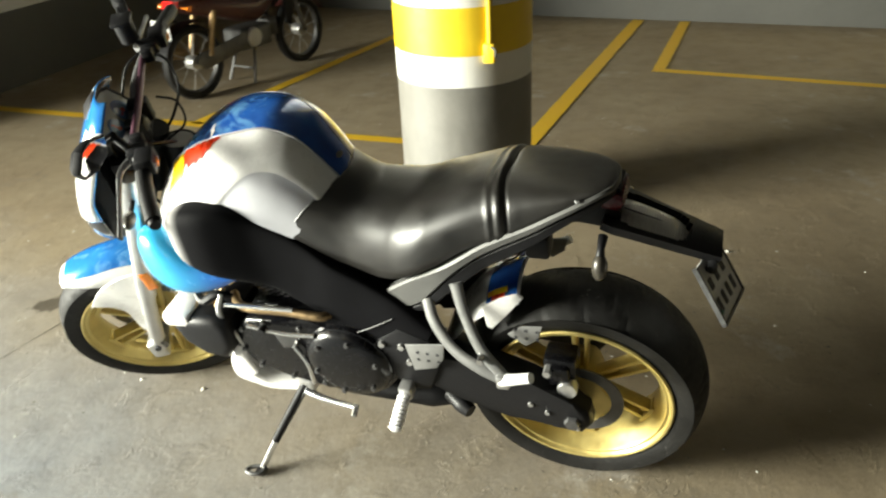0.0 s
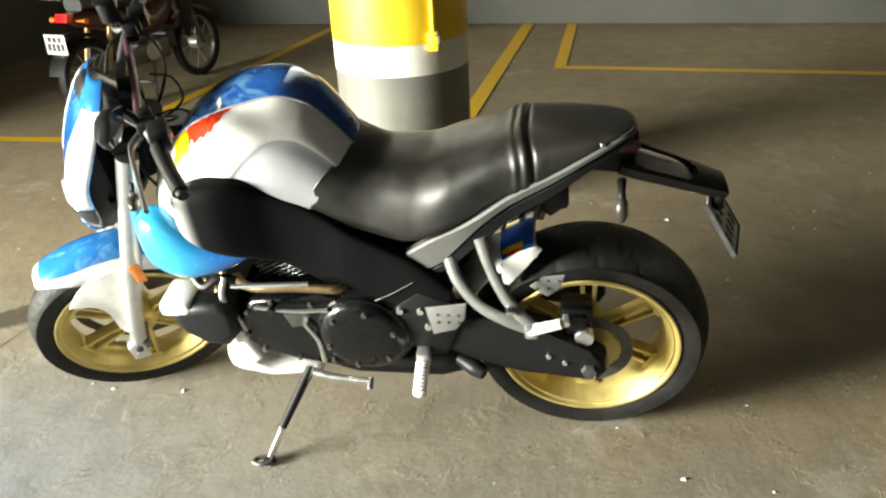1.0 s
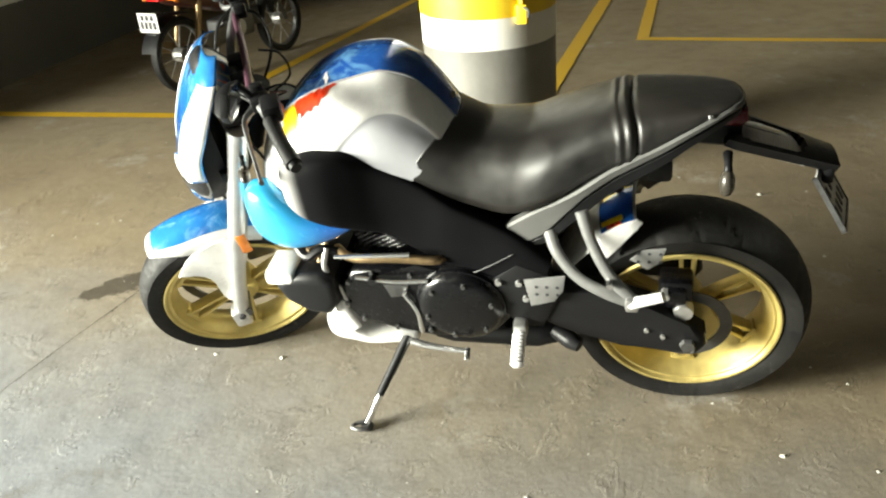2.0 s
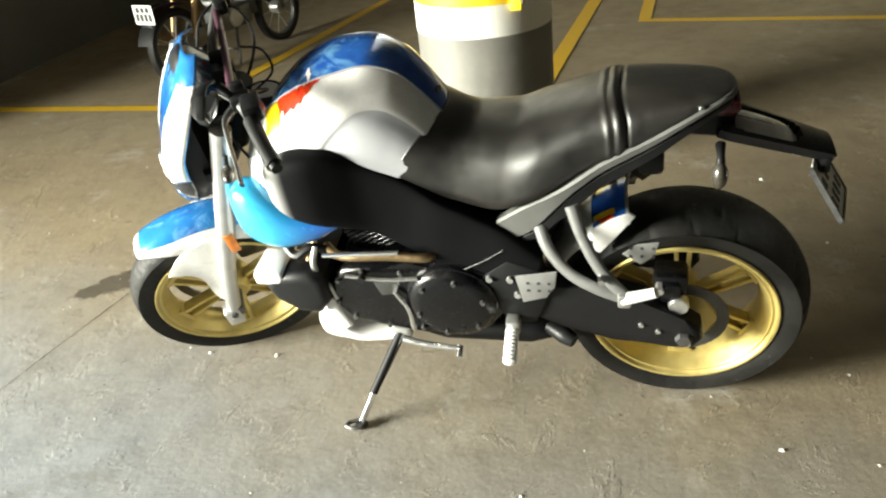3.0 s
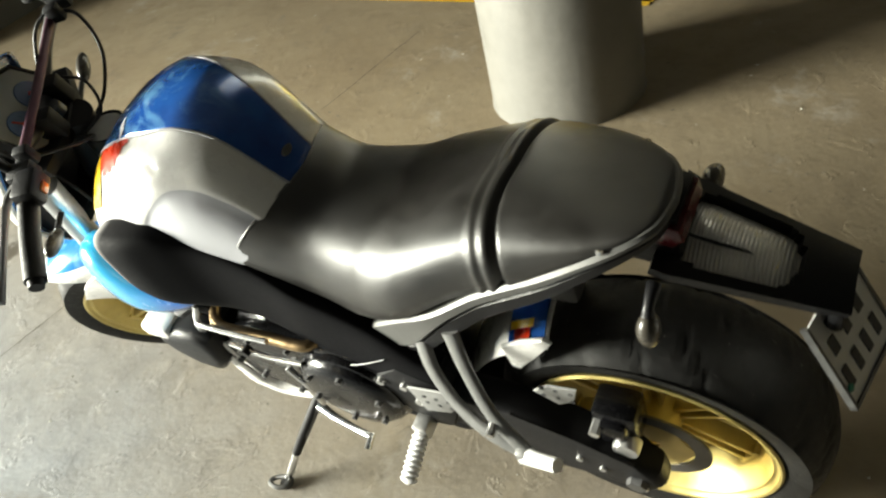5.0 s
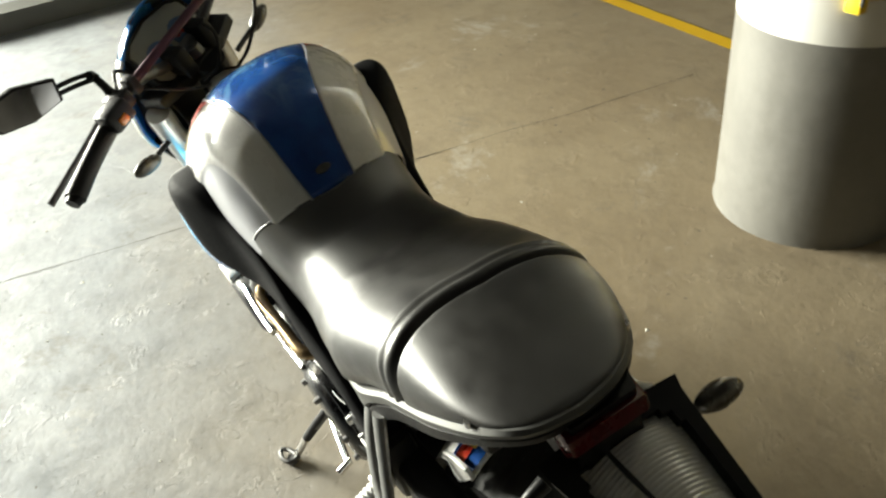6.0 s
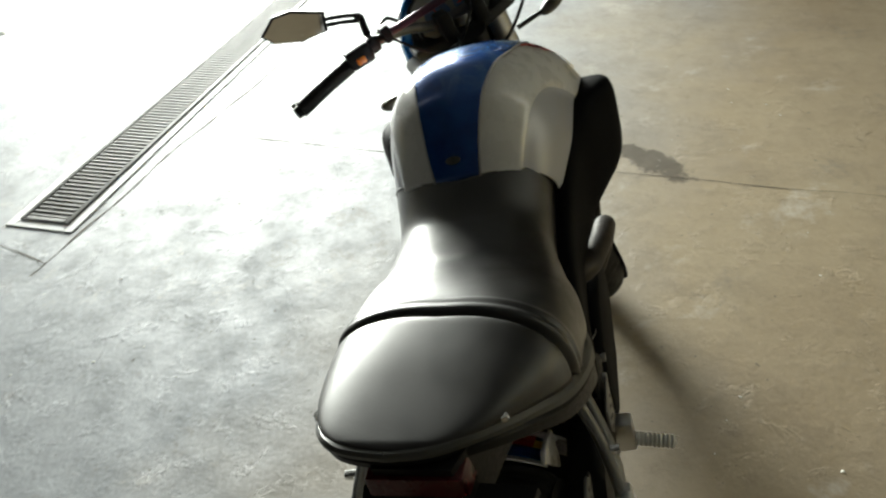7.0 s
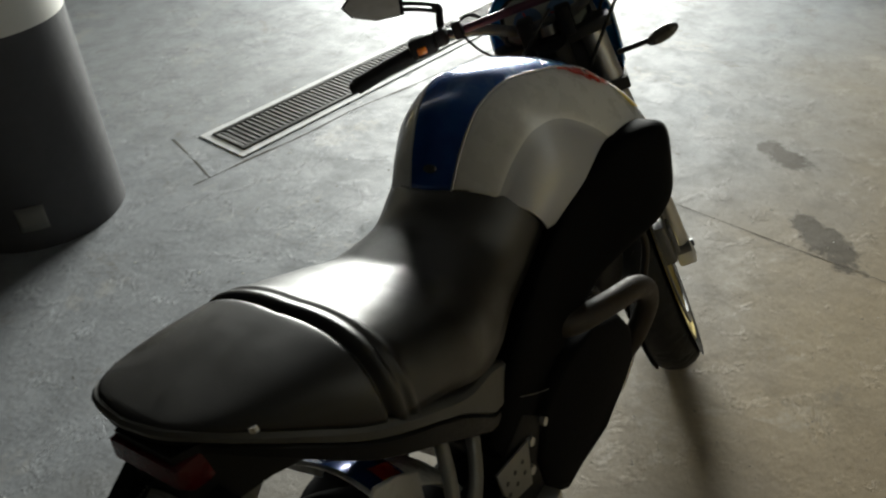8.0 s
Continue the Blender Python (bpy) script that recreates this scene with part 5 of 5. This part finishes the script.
# handlebar with its brace, grips, levers, mirrors
bar = fp("handlebar", tube([(-0.350, -0.27, 1.042), (-0.370, -0.20, 1.050), (-0.400, -0.12, 1.027), (-0.415, -0.06, 0.997), (-0.415, 0.0, 0.992), (-0.415, 0.06, 0.997), (-0.400, 0.12, 1.027), (-0.370, 0.20, 1.050), (-0.350, 0.27, 1.042)], 0.0115, 14), M_STEEL, "dark handlebar with a purple brace")
fp("bar_brace", tube([(-0.381, -0.17, 1.046), (-0.377, 0.0, 1.048), (-0.381, 0.17, 1.046)], 0.0088, 12, 3), M_BRACE, "purple bar brace", 38, bar)
for sg in (-1, 1):
    s = lambda pts: [(x, sg * y, z) for x, y, z in pts]
    fp("bar_clamp", box(-0.425, -0.375, sg * 0.04 - 0.016, sg * 0.04 + 0.016, 0.958, 1.018, 0.006), M_FRAME, "", 38, bar)
    fp("brace_clamp", box(-0.380, -0.350, sg * 0.165 - 0.01, sg * 0.165 + 0.01, 1.036, 1.072, 0.005), M_FRAME, "", 38, bar)
    fp("grip", tube(s([(-0.352, 0.265, 1.042), (-0.342, 0.33, 1.035), (-0.327, 0.40, 1.026)]), [0.017, 0.0165, 0.0175], 16, 4), M_GRIP, "ribbed black grip", 38, bar)
    fp("bar_end", tube(s([(-0.327, 0.398, 1.026), (-0.324, 0.412, 1.025)]), [0.014, 0.012], 14, 2), M_PLASTIC, "", 38, bar)
    fp("switch_box", box(-0.365, -0.322, sg * 0.238 - 0.028, sg * 0.238 + 0.028, 1.032, 1.074, 0.008), M_PLASTIC, "", 38, bar)
    fp("switch", box(-0.345, -0.318, sg * 0.24 - 0.010, sg * 0.24 + 0.010, 1.040, 1.055, 0.003), M_AMBER, "", 38, bar)
    lv = fp("lever", tube(s([(-0.380, 0.205, 1.042), (-0.407, 0.235, 1.034), (-0.407, 0.30, 1.026), (-0.403, 0.36, 1.020), (-0.400, 0.415, 1.014)]), [0.010, 0.008, 0.006, 0.006, 0.007], 10, 5, 0.7), M_STEEL, "dark hand lever", 38, bar)
    fp("lever_perch", box(-0.385, -0.340, sg * 0.205 - 0.018, sg * 0.205 + 0.018, 1.036, 1.070, 0.007), M_PLASTIC, "", 38, bar)
    # mirror: two-strut arm and a six-sided head
    arm = fp("mirror_arm", tube(s([(-0.377, 0.200, 1.060), (-0.387, 0.196, 1.082), (-0.400, 0.192, 1.100), (-0.395, 0.20, 1.109)]), [0.009, 0.008, 0.008, 0.008], 10), M_PLASTIC, "black mirror arm")
    for dz in (0.0, 0.013):
        fp("mirror_strut", tube(s([(-0.397, 0.190, 1.094 + dz), (-0.408, 0.228, 1.110 + dz), (-0.415, 0.268, 1.124 + dz)]), 0.0045, 8, 3), M_PLASTIC, "", 38, arm)
    hexa = [(0.263, 1.115), (0.250, 1.153), (0.310, 1.189), (0.350, 1.195), (0.390, 1.171), (0.376, 1.145), (0.323, 1.121)]
    rings = []
    cy, cz = 0.320, 1.153
    for dx, f in ((-0.030, 0.62), (-0.016, 0.93), (-0.004, 1.0), (0.0, 0.985)):
        rings.append([(-0.402 + dx, sg * (cy + (y - cy) * f), cz + (z - cz) * f) for y, z in hexa])
    tilt = Matrix.Translation((-0.402, sg * cy, cz)) @ Matrix.Rotation(radians(sg * 12), 4, "Z") @ Matrix.Rotation(radians(6), 4, "Y") @ Matrix.Translation((0.402, -sg * cy, -cz))
    head = loft(rings)
    head.transform(tilt)
    hd = fp("mirror_head", head, M_PLASTIC, "black six-sided mirror head", 30, arm)
    glass = loft([[(-0.402 + dx, sg * (cy + (y - cy) * f), cz + (z - cz) * f) for y, z in hexa] for dx, f in ((-0.001, 0.92), (0.002, 0.90))])
    glass.transform(tilt)
    fp("mirror_glass", glass, M_MIRROR, "mirror glass", 20, hd)
fp("brake_reservoir", join(lathe([(0.0, 0.028), (0.022, 0.028), (0.024, 0.02), (0.023, -0.025), (0.0, -0.027)], 24, (-0.40, 0.205, 1.105), "z"), box(-0.425, -0.375, 0.178, 0.232, 1.132, 1.142, 0.004)), M_PLASTIC, "black brake fluid reservoir", 38, bar)
fp("ignition", lathe([(0.0, 0.02), (0.018, 0.02), (0.02, 0.0)], 20, (-0.40, 0, 0.972), "z"), M_STEEL)
# cables and hoses
for k, pts in enumerate(([(-0.385, -0.19, 1.05), (-0.43, -0.14, 1.06), (-0.455, -0.10, 0.99), (-0.44, -0.09, 0.90), (-0.40, -0.12, 0.80), (-0.34, -0.13, 0.70)],
                         [(-0.38, 0.18, 1.05), (-0.33, 0.165, 1.035), (-0.315, 0.12, 0.98), (-0.35, 0.08, 0.92), (-0.40, 0.06, 0.88)],
                         [(-0.38, 0.20, 1.05), (-0.43, 0.16, 1.03), (-0.465, 0.10, 0.95), (-0.50, 0.08, 0.80), (-0.57, 0.09, 0.60), (-0.58, 0.07, 0.45)],
                         [(-0.36, -0.16, 1.04), (-0.31, -0.12, 1.0), (-0.33, -0.06, 0.95), (-0.40, -0.03, 0.93)],
                         [(-0.345, 0.02, 1.03), (-0.30, 0.0, 1.02), (-0.29, -0.04, 0.985), (-0.34, -0.06, 0.96)])):
    fp("cable", tube(pts, 0.0038 if k < 3 else 0.003, 8, 8), M_GRIP)
for sg in (-1, 1):
    sgn = fp("front_indicator", tube([(-0.452, sg * 0.118, 0.872), (-0.455, sg * 0.15, 0.872), (-0.455, sg * 0.185, 0.873)], 0.006, 10), M_PLASTIC, "small front indicator")
    ln = bmesh.new()
    bmesh.ops.create_uvsphere(ln, u_segments=18, v_segments=12, radius=1)
    ln.transform(Matrix.Translation((-0.455, sg * 0.215, 0.876)) @ Matrix.Rotation(radians(sg * 14), 4, "X") @ Matrix.Diagonal((0.014, 0.036, 0.016, 1)))
    fp("lens", ln, M_SMOKE, "smoked indicator lens", 60, sgn)


# ---- the small motorcycle parked in the corner bay ----
def small_motorcycle():
    d = Vector((0.26, 1.1, 0)).normalized()
    m = Matrix.Translation((-2.335, 3.27, 0)) @ Matrix.Rotation(math.atan2(d.y, d.x), 4, "Z") @ Matrix.Scale(0.88, 4)
    ob = thing("small_motorcycle", "small dark maroon motorcycle parked in the corner bay", "motorcycle", m)

    def sp(name, bm, mat, label="", parent=None, smooth=40):
        return part(name, bm, mat, parent or ob, label, smooth)
    for nm, cx in (("front_wheel", 0.60), ("rear_wheel", -0.60)):
        c = (cx, 0, 0.28)
        w = sp(nm, lathe([(0.215, -0.02), (0.225, -0.024), (0.225, 0.024), (0.215, 0.02), (0.208, 0)], 48, c, closed=True), M_STEEL, "steel wheel")
        sp("tyre", lathe([(0.222, -0.026), (0.25, -0.042), (0.272, -0.030), (0.28, 0), (0.272, 0.030), (0.25, 0.042), (0.222, 0.026)], 56, c), M_RUBBER, "black tyre", w)
        sp("hub", lathe([(0.01, -0.05), (0.05, -0.045), (0.055, 0), (0.05, 0.045), (0.01, 0.05)], 24, c), M_ALU, "", w)
        for k in range(10):
            a = k * math.pi / 5
            sp("spoke", tube([(cx + 0.05 * math.cos(a), 0.02 * (-1) ** k, 0.28 + 0.05 * math.sin(a)), (cx + 0.21 * math.cos(a + 0.12), 0, 0.28 + 0.21 * math.sin(a + 0.12))], 0.0035, 6, 2), M_ALU, "", w)
    for s in (-1, 1):
        sp("fork_leg", tube([(0.60, s * 0.075, 0.28), (0.50, s * 0.075, 0.56), (0.42, s * 0.075, 0.82)], 0.018, 12, 2), M_STEEL)
        sp("swingarm", tube([(-0.60, s * 0.085, 0.28), (-0.30, s * 0.085, 0.30), (-0.05, s * 0.085, 0.34)], 0.018, 10, 2), M_PLASTIC)
        sp("shock", tube([(-0.52, s * 0.105, 0.32), (-0.42, s * 0.105, 0.64)], 0.024, 12, 2), M_BRONZE, "worn rear shock absorber")
        sp("leg_shield", prism([(0.30, 0.40), (0.36, 0.38), (0.44, 0.62), (0.46, 0.80), (0.38, 0.84), (0.30, 0.66)], s * 0.13, s * 0.155, 0.01), M_PLASTIC, "black leg shield")
        sp("indicator", tube([(-0.68, s * 0.05, 0.70), (-0.68, s * 0.12, 0.70), (-0.68, s * 0.16, 0.70)], [0.008, 0.008, 0.022], 10, 2), M_AMBER)
        sp("mirror", join(tube([(0.36, s * 0.25, 1.0), (0.34, s * 0.29, 1.12)], 0.006, 8, 2), lathe([(0.0, 0.012), (0.045, 0.01), (0.05, 0.0), (0.03, -0.02)], 20, (0.34, s * 0.30, 1.14), "x")), M_PLASTIC, "round black mirror")
        sp("grip", tube([(0.33, s * 0.24, 0.985), (0.28, s * 0.35, 0.975)], 0.016, 10, 2), M_GRIP)
    sp("body", loft([[(x, w * math.copysign(abs(math.cos(a)) ** 0.7, math.cos(a)), zc + h * math.copysign(abs(math.sin(a)) ** 0.8, math.sin(a))) for a in (2 * math.pi * k / 24 for k in range(24))]
                     for x, zc, w, h in ((-0.70, 0.72, 0.05, 0.03), (-0.60, 0.70, 0.10, 0.06), (-0.40, 0.66, 0.125, 0.08), (-0.15, 0.60, 0.13, 0.10), (0.05, 0.56, 0.12, 0.10), (0.22, 0.62, 0.09, 0.10), (0.36, 0.76, 0.07, 0.11), (0.44, 0.85, 0.05, 0.06))]), M_MAROON, "dull maroon body shell")
    sp("seat", loft([[(x, w * math.copysign(abs(math.cos(a)) ** 0.6, math.cos(a)), zc + 0.045 * math.copysign(abs(math.sin(a)) ** 0.6, math.sin(a))) for a in (2 * math.pi * k / 20 for k in range(20))]
                     for x, zc, w in ((-0.62, 0.795, 0.08), (-0.55, 0.80, 0.12), (-0.30, 0.785, 0.13), (-0.12, 0.755, 0.125), (0.05, 0.735, 0.09), (0.12, 0.725, 0.05))]), M_SEAT, "black seat")
    eg = sp("engine", box(-0.18, 0.16, -0.11, 0.11, 0.27, 0.44, 0.03, 3), M_STEEL, "dull grey engine")
    sp("engine_cover", lathe([(0.0, -0.135), (0.07, -0.13), (0.08, -0.10)], 24, (-0.05, 0, 0.36)), M_ALU, "", eg)
    for k in range(6):
        sp("cooling_fin", box(0.16 + 0.02 * k, 0.17 + 0.02 * k, -0.07, 0.07, 0.32, 0.46, 0.003, 1), M_STEEL, "", eg)
    sp("exhaust", tube([(0.20, 0.08, 0.30), (0.05, 0.12, 0.24), (-0.15, 0.14, 0.24), (-0.40, 0.15, 0.28), (-0.72, 0.155, 0.36)], [0.018, 0.02, 0.03, 0.042, 0.045], 16), M_BRONZE, "tarnished silencer")
    sp("chain_case", prism([(-0.66, 0.30), (-0.60, 0.36), (-0.1, 0.42), (0.0, 0.38), (-0.1, 0.30), (-0.58, 0.23)], -0.115, -0.095, 0.008), M_STEEL)
    tl = sp("tail_light", prism([(-0.76, 0.70), (-0.70, 0.69), (-0.68, 0.75), (-0.74, 0.755)], -0.06, 0.06, 0.012), M_REDGLOW, "red tail light")
    sp("mudguard", sheet(lambda a, y: Vector((-0.60 + 0.315 * math.cos(a), y, 0.28 + (0.315 - 3 * y * y) * math.sin(a))), span(radians(60), radians(165), 20), span(-0.07, 0.07, 8)), M_PLASTIC, "black rear mudguard")
    sp("front_mudguard", sheet(lambda a, y: Vector((0.60 + 0.305 * math.cos(a), y, 0.28 + (0.305 - 3 * y * y) * math.sin(a))), span(radians(25), radians(130), 20), span(-0.06, 0.06, 8)), M_MAROON, "maroon front mudguard")
    pl = sp("number_plate", box(-0.845, -0.840, -0.093, 0.093, 0.50, 0.636, 0.002, 1), M_PLATE, "grey number plate with dark bars")
    for k in range(4):
        sp("plate_bar", box(-0.8475, -0.845, -0.075 + 0.04 * k, -0.048 + 0.04 * k, 0.525, 0.575), M_INK, "", pl, 0)
    for k in range(3):
        sp("plate_bar", box(-0.8475, -0.845, -0.06 + 0.045 * k, -0.03 + 0.045 * k, 0.585, 0.62), M_INK, "", pl, 0)
    sp("plate_bracket", box(-0.84, -0.70, -0.03, 0.03, 0.60, 0.62, 0.006), M_PLASTIC)
    sp("mud_flap", box(-0.842, -0.835, -0.05, 0.05, 0.40, 0.52, 0.004), M_PLASTIC)
    sp("handlebar", tube([(0.33, -0.25, 0.985), (0.38, -0.12, 0.97), (0.40, 0, 0.94), (0.38, 0.12, 0.97), (0.33, 0.25, 0.985)], 0.011, 10), M_STEEL)
    sp("headlamp_shell", loft([[(x, r * math.cos(a) * 1.2, 0.92 + r * math.sin(a)) for a in (2 * math.pi * k / 20 for k in range(20))] for x, r in ((0.36, 0.03), (0.40, 0.075), (0.48, 0.085), (0.53, 0.07))]), M_MAROON, "maroon headlamp shell")
    sp("centre_stand", join(tube([(-0.05, -0.10, 0.28), (-0.14, -0.14, 0.012)], 0.012, 8, 2), tube([(-0.05, 0.10, 0.28), (-0.14, 0.14, 0.012)], 0.012, 8, 2), tube([(-0.10, -0.12, 0.12), (-0.10, 0.12, 0.12)], 0.010, 8, 2)), M_STEEL, "steel centre stand")
    sp("rack", join(*[tube([(-0.50, y, 0.86), (-0.80, y, 0.86)], 0.007, 8, 2) for y in (-0.08, 0, 0.08)], tube([(-0.78, -0.09, 0.86), (-0.78, 0.09, 0.86)], 0.007, 8, 2), *[tube([(-0.62, y, 0.86), (-0.60, y, 0.78)], 0.006, 8, 2) for y in (-0.07, 0.07)]), M_STEEL, "steel luggage rack")


M_REDGLOW = material("bright_red_lens", (0.75, 0.02, 0.02), 0.2, tint=0.1, coat=1.0)
small_motorcycle()
